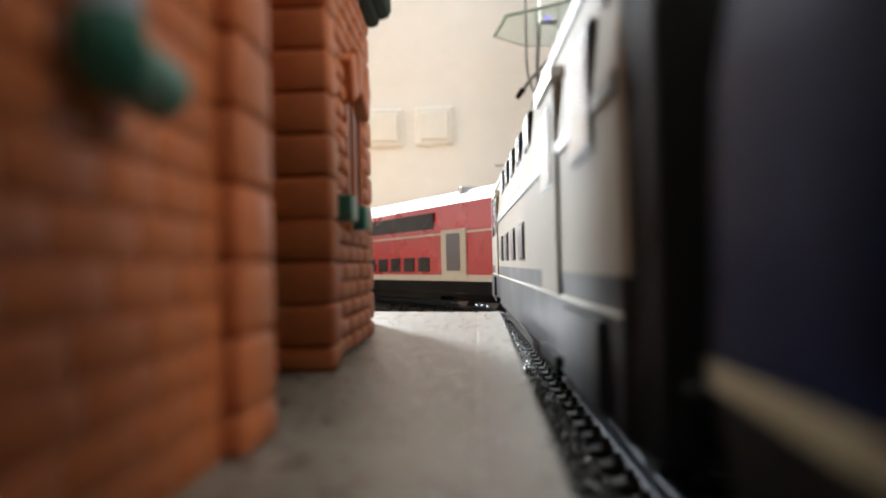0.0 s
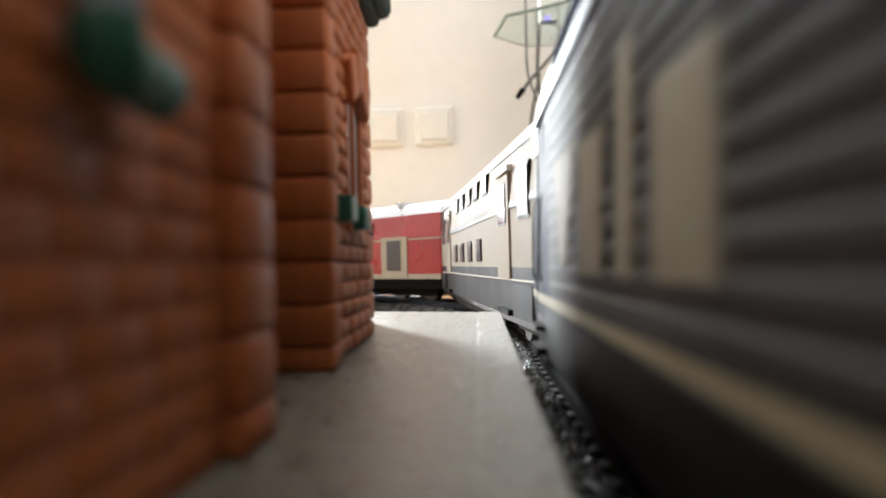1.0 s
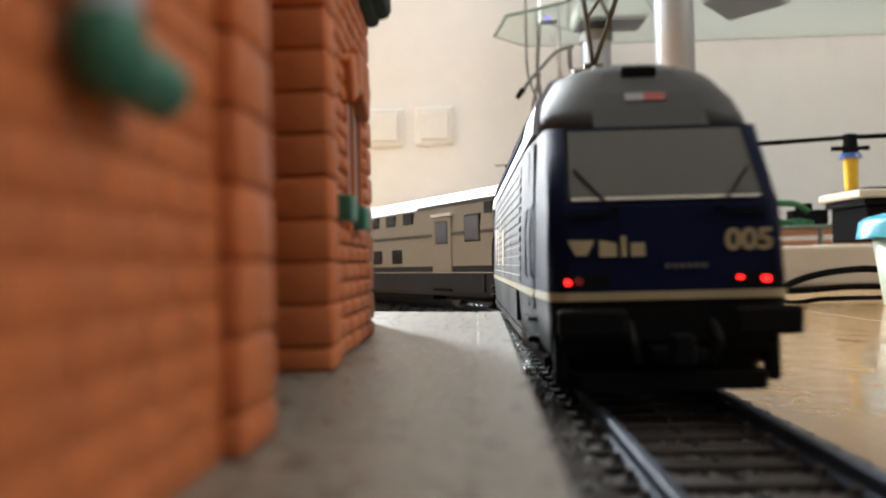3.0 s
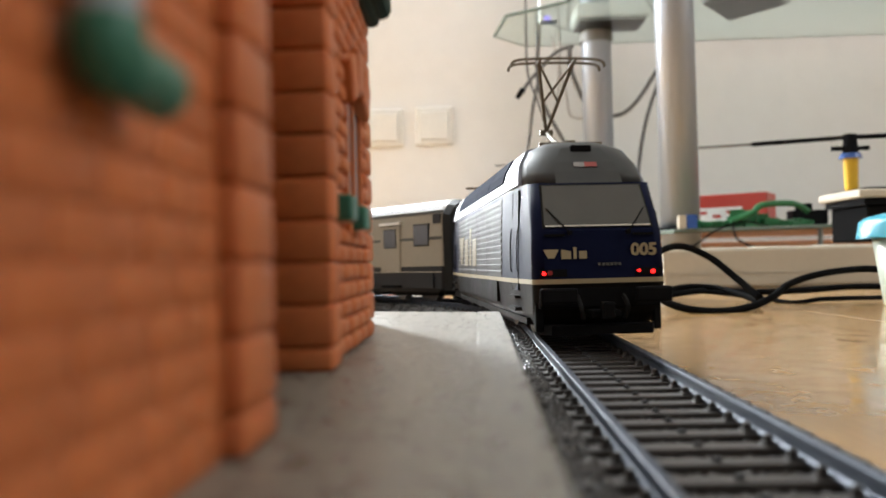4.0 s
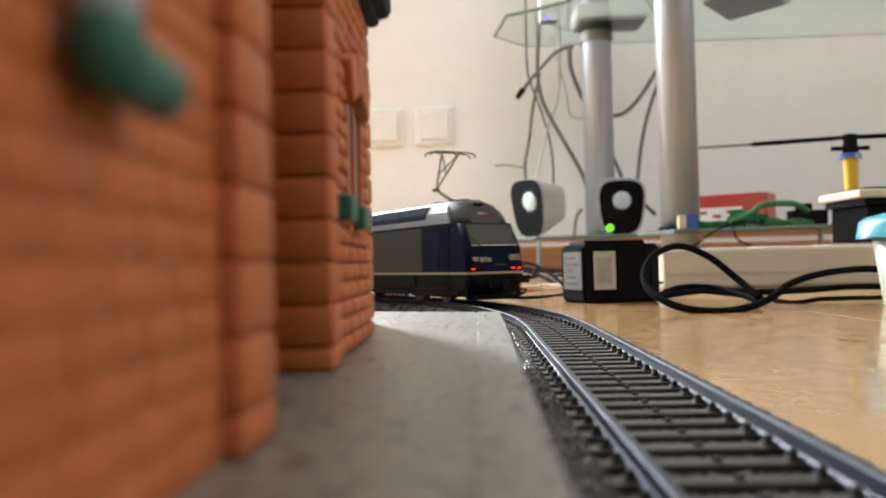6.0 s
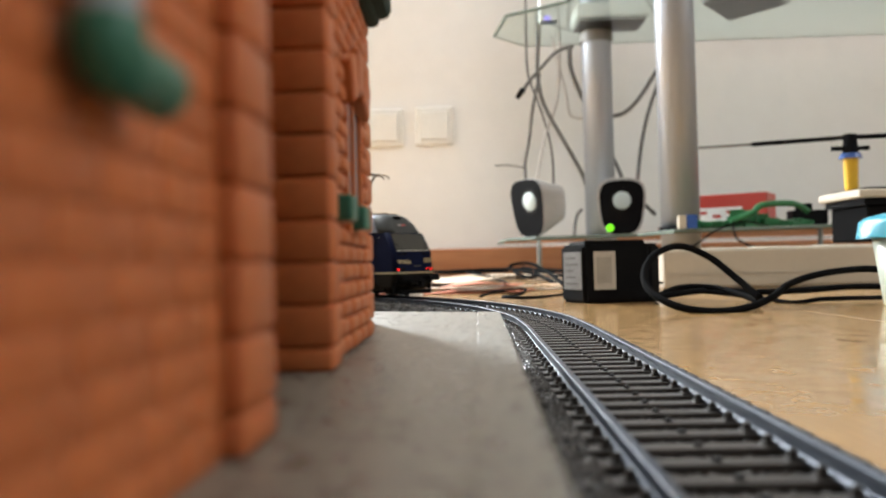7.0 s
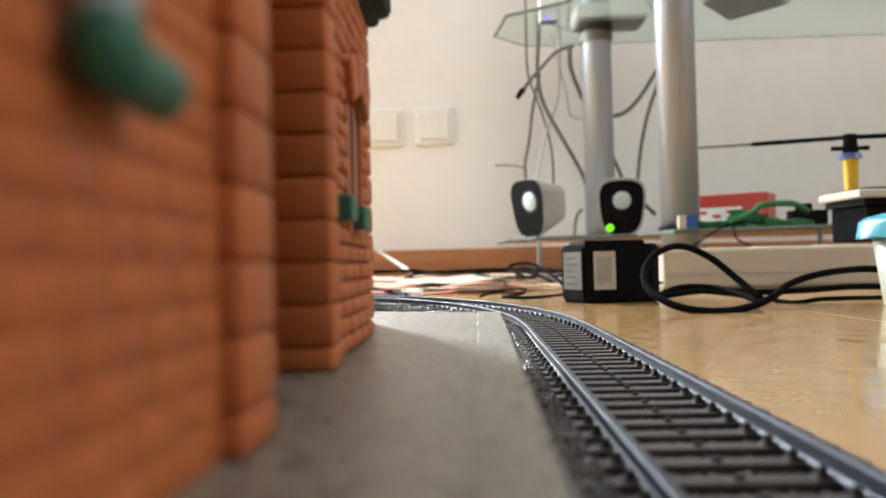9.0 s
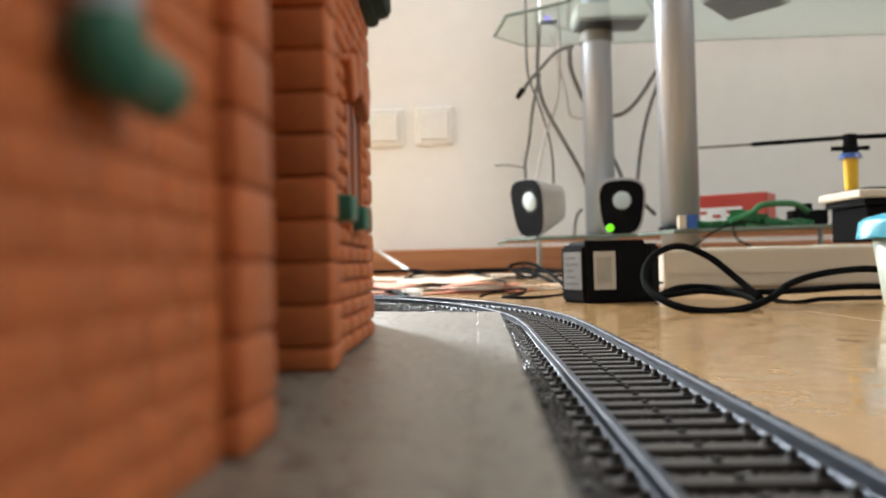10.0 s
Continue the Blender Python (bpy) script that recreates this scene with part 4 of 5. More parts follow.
def build_coach():
    co = thing("passenger_coach", "ivory and dark grey double-deck model passenger coach", "railway coach", "coaches of the train")
    l, w = 0.1100, 0.0134
    coach_common(co, l, w, 0.0158, M_COACH, M_SILVER, M_COACHGREY)
    for sx in (-1, 1):
        def bx(y0, y1, z0, z1, d=0.00025, lean=0.0):
            c = sx * (w - lean)
            return (min(c - sx * 0.0006, c + sx * d), max(c - sx * 0.0006, c + sx * d), y0, y1, z0, z1)
        part("waist_stripe", boxes(bx(-l + 0.001, -l + 0.0094, 0.0278, 0.0291), bx(-l + 0.022, -l + 0.0318, 0.0278, 0.0291), bx(-l + 0.0482, l - 0.0482, 0.0278, 0.0291),
                                   bx(l - 0.0318, l - 0.022, 0.0278, 0.0291), bx(l - 0.0094, l - 0.001, 0.0278, 0.0291)), M_STRIPE, co, "grey line between the decks")
        for e in (-1, 1):
            lo_, hi_ = sorted((e * (l - 0.001), e * (l - 0.064)))
            part("roof_line", boxes(bx(lo_, hi_, 0.0395, 0.0409, 0.0001, 0.0008)), M_STRIPE, co, "grey line under the roof")
            yc = e * (l - 0.040)
            d = part("door", boxes(bx(yc - 0.0080, yc + 0.0080, 0.0135, 0.0352, 0.0004)), M_COACH, co, "ivory coach door with grey window")
            part("pane", boxes(bx(yc - 0.0048, yc + 0.0048, 0.0252, 0.0334, 0.0006)), M_LWIN, d)
            part("gasket", boxes(bx(yc - 0.0053, yc + 0.0053, 0.0247, 0.0339, 0.00045)), M_RUBBER, d)
            part("lintel", boxes(bx(yc - 0.0085, yc + 0.0085, 0.0358, 0.0370, 0.0007)), M_WHITEPRINT, d)
            part("step", boxes(bx(yc - 0.0076, yc + 0.0076, 0.0058, 0.0070, 0.0008)), M_BLACK, d)
            ye = e * (l - 0.0157)
            wn_ = part("end_window", boxes(bx(ye - 0.0058, ye + 0.0058, 0.0250, 0.0352, 0.0002)), M_RUBBER, co)
            part("pane", boxes(bx(ye - 0.0052, ye + 0.0052, 0.0256, 0.0346, 0.0004)), M_LWIN, wn_)
            part("upper_end_window", boxes(bx(e * (l - 0.0045) - 0.0026, e * (l - 0.0045) + 0.0026, 0.0350, 0.0392, 0.0003, 0.0004)), M_CWIN, co)
            part("equipment_hatch", boxes(bx(e * (l - 0.017) - 0.010, e * (l - 0.017) + 0.010, 0.0060, 0.0125, 0.0006)), M_COACHGREY, co)
        part("skirt_line", boxes(bx(-l + 0.0015, l - 0.0015, 0.0131, 0.0134, 0.0002)), M_LABEL, co, "thin pale line on the skirt")
        for k in range(4):
            y = -l + 0.0840 + k * 0.0222
            wd = part("lower_window", boxes(bx(y - 0.0052, y + 0.0052, 0.0172, 0.0234, 0.0002)), M_RUBBER, co)
            part("pane", boxes(bx(y - 0.0047, y + 0.0047, 0.0176, 0.0230, 0.0004)), M_CWIN, wd)
        for k in range(5):
            y = -l + 0.0725 + k * 0.0188
            wd = part("upper_window", boxes(bx(y - 0.0050, y + 0.0050, 0.0342, 0.0392, 0.0003, 0.0005)), M_RUBBER, co)
            part("pane", boxes(bx(y - 0.0045, y + 0.0045, 0.0346, 0.0388, 0.0005, 0.0005)), M_CWIN, wd)
    return co


def build_red_coach():
    co = thing("red_coach", "bright red double-deck model coach with white roof", "railway coach", "coaches of the train")
    l, w = 0.1100, 0.0134
    coach_common(co, l, w, 0.0100, M_REDCOACH, M_SILVER, M_BLACK)
    for sx in (-1, 1):
        def bx(y0, y1, z0, z1, d=0.00025, lean=0.0):
            c = sx * (w - lean)
            return (min(c - sx * 0.0006, c + sx * d), max(c - sx * 0.0006, c + sx * d), y0, y1, z0, z1)
        part("sole_stripe", boxes(bx(-l + 0.001, l - 0.001, 0.0100, 0.0124)), M_LABEL, co, "pale grey stripe along the sole")
        part("deck_stripe", boxes(bx(-l + 0.001, -l + 0.0254, 0.0282, 0.0290), bx(-l + 0.0466, l - 0.0466, 0.0282, 0.0290), bx(l - 0.0254, l - 0.001, 0.0282, 0.0290)), M_LABEL, co, "thin pale stripe between the decks")
        part("upper_band", boxes(bx(-l + 0.054, l - 0.054, 0.0310, 0.0376, 0.0003, 0.0002)), M_CWIN, co, "dark band of upper windows")
        for k in range(7):
            y = -l + 0.0640 + k * 0.0153
            part("lower_window", boxes(bx(y - 0.0055, y + 0.0055, 0.0136, 0.0196, 0.0003)), M_CWIN, co)
        for e in (-1, 1):
            yc = e * (l - 0.036)
            d = part("door", boxes(bx(yc - 0.0105, yc + 0.0105, 0.0105, 0.0300, 0.0005)), M_LABEL, co, "pale grey coach door")
            part("pane", boxes(bx(yc - 0.0056, yc + 0.0056, 0.0140, 0.0284, 0.0007)), M_LWIN, d)
    for e in (-1, 1):
        part("roof_rib", boxes((-0.010, 0.010, e * (l - 0.0363) - 0.0018, e * (l - 0.0363) + 0.0018, 0.0440, 0.0468), bevel=0.0004), M_SILVER, co)
    return co


LOCO = build_loco()
# the body is a little wider than the sections above
LEANING = ("louvre", "side_mark", "mark_bar", "cab_door", "door_seam", "pane", "side_window", "mirror", "grab_rail")
for piece in LOCO.children_recursive:
    if piece.data and piece.name.startswith(LEANING):
        for v in piece.data.vertices:
            inward = 0.0002 * max(0.0, min(1.0, (v.co.z - 0.0131) / 0.0099)) + 0.0004 * max(0.0, (v.co.z - 0.0230) / 0.0105)
            v.co.x -= math.copysign(inward, v.co.x)
    if piece.data and not piece.name.startswith(("bogie", "wheel", "coupling")):
        piece.data.transform(Matrix.Diagonal((1.06, 1.0, 1.0, 1.0)))
COACH = build_coach()
RED_COACH = build_red_coach()
SECOND_RED = copy_thing(RED_COACH, pose(0, 0, 0))
tagged(SECOND_RED, "bright red double-deck model coach with white roof")

# ------------------------------------------------------------------ the far side of the room
def slab(name, poly, z0, z1, material, parent=None, bevel=0.0, label=""):
    bm = prism(bmesh.new(), poly, z0, z1)
    bmesh.ops.recalc_face_normals(bm, faces=bm.faces)
    if bevel:
        bmesh.ops.bevel(bm, geom=list(bm.edges), offset=bevel, segments=2, affect="EDGES")
    return part(name, bm, material, parent, label)


def build_sockets():
    for x, z in ((-0.0706, 0.3144), (-0.1763, 0.3135)):
        so = thing("wall_socket", "ivory plastic wall socket plate on the cream wall", "socket", "wall sockets", pose(x, WALL_Y, z))
        part("plate", boxes((-0.040, 0.040, -0.009, 0.0, -0.040, 0.040), bevel=0.004), M_WHITE, so)
        bm = boxes((-0.030, 0.030, -0.0125, -0.008, -0.030, 0.030), bevel=0.003)
        part("cover", bm, M_WHITE, so)


SHELF_LOW, SHELF_UP = 0.067, 0.470


def build_rack():
    ra = thing("media_rack", "glass and aluminium media rack with two round poles", "rack")
    low = [(0.055, 1.56), (0.062, 1.34), (0.105, 1.285), (0.262, 1.255), (0.285, 1.12), (0.620, 1.03), (0.760, 1.20), (0.740, 1.60), (0.120, 1.60)]
    up = [(0.0552, 1.535), (0.0719, 1.413), (0.170, 1.347), (0.250, 1.120), (0.420, 1.100), (0.900, 1.180), (0.980, 1.40), (0.94, 1.61), (0.12, 1.61)]
    for nm, poly, z in (("lower_shelf", low, SHELF_LOW), ("upper_shelf", up, SHELF_UP)):
        sh = slab(nm, poly, z - 0.006, z, M_GLASS, ra, label="green-tinted clear glass shelf")
        sh.visible_shadow = False
        bm = bmesh.new()
        pts = [Vector((x, y, z - 0.003)) for x, y in poly]
        tube(bm, pts + [pts[0]], 0.0031, 6, 0)
        part("edge", bm, M_GLASSEDGE, sh, "dark green polished glass edge")
    for x, y, r in ((0.2501, 1.53, 0.0285), (0.3119, 1.19, 0.0285)):
        po = part("pole", cyl(bmesh.new(), (x, y, 0.0), (x, y, 1.05), r, seg=40), M_ALU, ra, "round brushed aluminium pole", True)
        part("collar", cyl(bmesh.new(), (x, y, SHELF_UP - 0.026), (x, y, SHELF_UP - 0.006), r + 0.003, seg=32), M_GREYPLASTIC, po)
        for z in (SHELF_LOW, SHELF_UP):
            part("collar", cyl(bmesh.new(), (x, y, z), (x, y, z + 0.006), r + 0.003, seg=32), M_BLACK, po)
    for x, y in ((0.128, 1.50), (0.60, 1.10), (0.66, 1.52)):
        part("leg", cyl(bmesh.new(), (x, y, 0), (x, y, SHELF_LOW - 0.006), 0.0045, seg=16), M_GREYPLASTIC, ra)


def build_speaker(at, yaw, led):
    sp = thing("desk_speaker", "small black oval desk speaker with a pale cone", "speaker", "desk speakers", Matrix.Translation(at) @ pose(0, 0, 0, 8, 0, yaw))
    prof = []
    for k in range(28):
        a = 2 * math.pi * k / 28
        c, s = math.cos(a), math.sin(a)
        x = 0.042 * math.copysign(abs(c) ** 0.62, c)
        z = 0.054 * math.copysign(abs(s) ** 0.62, s)
        x *= 1 + 0.14 * (z / 0.054)
        k = 1.0 if led else 0.92
        prof.append((x * k, (z + 0.0550) * k))
    for nm, y0, y1, k, m in (("housing", 0.0, 0.046 if led else 0.058, 1.0, M_GREYSHELL), ("rim", -0.006, 0.0, 1.0, M_GREYSHELL), ("baffle", -0.0085, -0.006, 0.91 if led else 0.985, M_BLACK)):
        bm = bmesh.new()
        zc = 0.0550
        sc = 0.62 if nm == "housing" else k
        a = [bm.verts.new((x * k, y0, zc + (z - zc) * k)) for x, z in prof]
        b = [bm.verts.new((x * sc, y1, zc + (z - zc) * sc)) for x, z in prof]
        n = len(a)
        for i in range(n):
            bm.faces.new((a[i], a[(i + 1) % n], b[(i + 1) % n], b[i]))
        bm.faces.new(a)
        bm.faces.new(b[::-1])
        bmesh.ops.recalc_face_normals(bm, faces=bm.faces)
        part(nm, bm, m, sp, "", False)
    bm = bmesh.new()
    cx, cz = (0, 0.068) if led else (0.010, 0.062)
    cyl(bm, (cx, -0.0086, cz), (cx, -0.0100, cz), 0.0215, 0.0215, seg=28)
    part("surround", bm, M_RUBBER, sp)
    bm = bmesh.new()
    bmesh.ops.create_uvsphere(bm, u_segments=24, v_segments=10, radius=0.0165, matrix=Matrix.Translation((0 if led else 0.010, -0.0095, 0.068 if led else 0.062)) @ Matrix.Diagonal((1, 0.28, 1, 1)))
    part("cone", bm, M_CONE, sp, "pale shiny speaker cone", True)
    if led:
        bm = bmesh.new()
        bmesh.ops.create_uvsphere(bm, u_segments=14, v_segments=8, radius=0.0070, matrix=Matrix.Translation((-0.0215, -0.0085, 0.0185)) @ Matrix.Diagonal((1, 0.4, 1, 1)))
        part("power_light", bm, M_LED, sp, "glowing green power light", True)


def build_adapter():
    ad = thing("power_adapter", "black plastic power adapter with two pale labels on the floor", "adapter")
    plan = [(0.0690, 0.4890), (0.1100, 0.4930), (0.1180, 0.5020), (0.1165, 0.5600), (0.0640, 0.5560), (0.0580, 0.5120)]
    slab("case", plan, 0.0, 0.0365, M_BLACK, ad, 0.0018)
    cap = [(0.0700, 0.4960), (0.1085, 0.5000), (0.1120, 0.5500), (0.0670, 0.5480)]
    slab("lid", cap, 0.0360, 0.0390, M_BLACK, ad, 0.0008)

    def on_face(p, q, u0, u1, z0, z1, out, th, nm, m, par, lab=""):
        p, q = Vector((*p, 0)), Vector((*q, 0))
        d = (q - p).normalized()
        nrm = Vector((d.y, -d.x, 0))
        a, b = p + d * u0 + nrm * out, p + d * u1 + nrm * out
        bm = prism(bmesh.new(), [(a.x, a.y), (b.x, b.y), (b.x - nrm.x * th, b.y - nrm.y * th), (a.x - nrm.x * th, a.y - nrm.y * th)], z0, z1)
        bmesh.ops.recalc_face_normals(bm, faces=bm.faces)
        return part(nm, bm, m, par, lab)
    lab = on_face(plan[0], plan[1], 0.006, 0.0195, 0.0085, 0.0320, 0.0003, 0.0006, "label", M_LABEL, ad, "pale printed label")
    for k in range(6):
        on_face(plan[0], plan[1], 0.0082 + k * 0.0016, 0.0086 + k * 0.0016, 0.0120, 0.0285, 0.0004, 0.0004, "print_bar", M_LABELBAR, lab)
    lab = on_face(plan[5], plan[0], 0.0025, 0.0225, 0.0085, 0.0320, 0.0003, 0.0006, "label", M_GREYLABEL, ad, "dim grey mottled label")
    for k in range(5):
        on_face(plan[5], plan[0], 0.005, 0.019 - (k % 3) * 0.003, 0.0115 + k * 0.0040, 0.0128 + k * 0.0040, 0.0004, 0.0004, "print_bar", M_LABELBAR, lab)
    for z in (0.010, 0.0295):
        part("prong", boxes((0.117, 0.124, 0.520, 0.523, z, z + 0.0016)), M_BLACK, ad)


def build_power_strip():
    ps = thing("power_strip", "long ivory plastic power strip lying on the floor", "power strip", at=pose(0.165, 0.70, 0, 0, 0, -4))
    part("case", boxes((0.0, 0.260, -0.012, 0.034, 0.0, 0.0345), bevel=0.003), M_IVORY, ps)
    part("seam", boxes((0.003, 0.257, -0.0126, -0.0116, 0.0125, 0.0133)), M_LABEL, ps)
    for k in range(4):
        bm = cyl(bmesh.new(), (0.040 + k * 0.055, 0.011, 0.0340), (0.040 + k * 0.055, 0.011, 0.0352), 0.017, seg=20)
        part("socket", bm, M_LABEL, ps)


def cable(name, pts, r, m, label):
    bm = tube(bmesh.new(), pts, r, 8, 7)
    ob = part(name, bm, m, None, "", True)
    tagged(ob, label, "cable")
    return ob


CAM_M = VIEW.to_3x3()
FOCAL = 784 / math.tan(radians(29.25))


def at_depth(x, y, d):
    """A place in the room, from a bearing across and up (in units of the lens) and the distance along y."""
    v = CAM_M @ Vector(((x - 784) / FOCAL, (441 - y) / FOCAL, -1))
    return EYE + v * (d / v.y)


def run(points):
    return [at_depth(*p) for p in points]


def build_cables():
    r = 0.0019
    cable("coiled_cable", run([(1345, 528, 0.415), (1300, 490, 0.43), (1255, 455, 0.44), (1205, 436, 0.44), (1163, 448, 0.43), (1141, 480, 0.42), (1150, 515, 0.405),
                               (1200, 543, 0.388), (1270, 552, 0.383), (1330, 543, 0.39), (1370, 524, 0.40), (1395, 504, 0.42), (1440, 488, 0.44), (1500, 478, 0.45), (1560, 478, 0.45), (1640, 500, 0.45)]),
          r, M_CABLE, "thick black power cable coiled on the laminate")
    cable("coiled_cable", run([(1345, 534, 0.42), (1300, 518, 0.47), (1250, 508, 0.49), (1200, 510, 0.49), (1163, 526, 0.47), (1200, 520, 0.48), (1260, 514, 0.49), (1340, 517, 0.48), (1420, 514, 0.48), (1500, 508, 0.48), (1560, 507, 0.48)]),
          r, M_CABLE, "thick black power cable coiled on the laminate")
    cable("coiled_cable", run([(1160, 524, 0.475), (1230, 516, 0.485), (1300, 522, 0.475), (1360, 530, 0.46), (1405, 536, 0.445), (1450, 530, 0.445), (1500, 528, 0.445), (1560, 527, 0.445)]),
          0.0013, M_CABLE, "thin black cable lying on the laminate")
    along, cross = "black cable along the skirting board", "black cable crossing the papers"
    cable("floor_cable", run([(630, 484, 1.42), (665, 482, 1.42), (730, 479, 1.45), (760, 482, 1.42), (830, 479, 1.45), (895, 477, 1.45), (960, 478, 1.40), (1010, 480, 1.3)]), 0.0030, M_CABLE, along)
    cable("floor_cable", run([(630, 480, 1.50), (700, 480, 1.52), (780, 483, 1.38), (850, 481, 1.40), (900, 480, 1.40)]), 0.0024, M_CABLE, along)
    cable("floor_cable", run([(765, 482, 1.33), (735, 486, 1.26), (715, 494, 1.10), (704, 507, 0.82)]), 0.0023, M_CABLE, cross)
    cable("floor_cable", run([(825, 482, 1.34), (860, 488, 1.20), (885, 497, 1.02), (900, 505, 0.76)]), 0.0021, M_CABLE, cross)
    cable("floor_cable", run([(1010, 512, 0.80), (985, 503, 0.88), (960, 490, 1.02), (930, 481, 1.15), (903, 477, 1.20), (906, 469, 1.22), (930, 466, 1.22), (950, 471, 1.18), (975, 486, 1.04), (1000, 506, 0.71)]), 0.0024, M_CABLE, "black cable tangled behind the adapter")
    cable("floor_cable", run([(902, 472, 1.30), (915, 484, 1.16), (935, 491, 1.08), (950, 488, 1.08), (945, 478, 1.14), (925, 474, 1.20), (965, 482, 1.10), (1010, 492, 1.0)]), 0.0024, M_CABLE, "black cable tangled behind the adapter")
    cable("floor_cable", run([(850, 525, 0.52), (868, 519, 0.58), (900, 513, 0.64), (930, 512, 0.64), (920, 521, 0.55), (890, 526, 0.51), (940, 527, 0.49), (985, 523, 0.52), (1002, 520, 0.54)]), 0.0010, M_CABLE, cross)
    cable("floor_cable", run([(640, 500, 1.0), (668, 508, 0.90), (690, 514, 0.70), (720, 524, 0.57)]), 0.0020, M_CABLE, "black cable beside the track")
    cable("white_cable", run([(655, 436, 1.60), (690, 458, 1.58), (728, 482, 1.45)]), 0.0042, M_PALECABLE, "white cable hanging from the wall to the floor")
    cable("shelf_cable", run([(1222, 440, 0.98), (1250, 420, 1.00), (1275, 404, 1.02), (1312, 392, 1.03), (1345, 396, 1.04)]), 0.0012, M_CABLE, "thin black cable over the glass shelf's edge")
    cable("shelf_cable", run([(1298, 398, 1.03), (1300, 414, 1.00), (1310, 427, 0.99), (1335, 438, 0.98)]), 0.0012, M_CABLE, "thin black cable over the glass shelf's edge")
    # hanging behind the rack
    hang = [
        ([(957, -20, 1.56), (953, 60, 1.57), (951, 130, 1.57), (962, 185, 1.57), (995, 245, 1.57), (1032, 312, 1.56), (1045, 360, 1.57)], 0.0040, M_GREYCABLE),
        ([(1015, 82, 1.56), (985, 92, 1.56), (958, 120, 1.56), (940, 140, 1.56), (925, 160, 1.56)], 0.0034, M_GREYCABLE),
        ([(955, 130, 1.57), (943, 190, 1.57), (936, 250, 1.57), (929, 290, 1.57), (932, 330, 1.57)], 0.0030, M_GREYCABLE),
        ([(930, -20, 1.57), (931, 60, 1.58), (934, 130, 1.58), (955, 190, 1.58), (975, 260, 1.58), (980, 330, 1.58)], 0.0022, M_GREYCABLE),
        ([(985, -10, 1.58), (990, 90, 1.58), (985, 180, 1.58), (965, 240, 1.58), (950, 320, 1.58)], 0.0030, M_PALECABLE),
        ([(975, 60, 1.59), (1000, 160, 1.59), (1010, 205, 1.59), (1040, 210, 1.59)], 0.0024, M_PALECABLE),
        ([(1008, 85, 1.56), (1010, 120, 1.56), (1022, 155, 1.56), (1034, 180, 1.57)], 0.0044, M_GREYCABLE),
        ([(1060, 206, 1.60), (1100, 202, 1.60), (1130, 175, 1.60), (1165, 120, 1.60)], 0.0040, M_GREYCABLE),
        ([(1168, 140, 1.59), (1150, 190, 1.59), (1136, 250, 1.59), (1127, 330, 1.59)], 0.0036, M_GREYCABLE),
        ([(1070, 250, 1.60), (1090, 290, 1.60), (1110, 330, 1.60), (1160, 380, 1.60)], 0.0040, M_GREYCABLE),
        ([(876, 294, 1.61), (900, 293, 1.61), (928, 297, 1.60)], 0.0016, M_GREYCABLE),
        ([(1030, 370, 1.50), (1020, 385, 1.50), (1016, 418, 1.49)], 0.0030, M_GREYCABLE),
    ]
    for pts, rad, m in hang:
        cable("hanging_cable", run(pts), rad, m, "loose cable hanging behind the glass rack")
    pl = run([(926, 158, 1.56), (915, 174, 1.56)])
    plug = part("cable_plug", cyl(bmesh.new(), pl[0], pl[1], 0.0062, 0.0045, seg=10), M_CABLE)
    tagged(plug, "small dark plug on a hanging cable end", "plug")


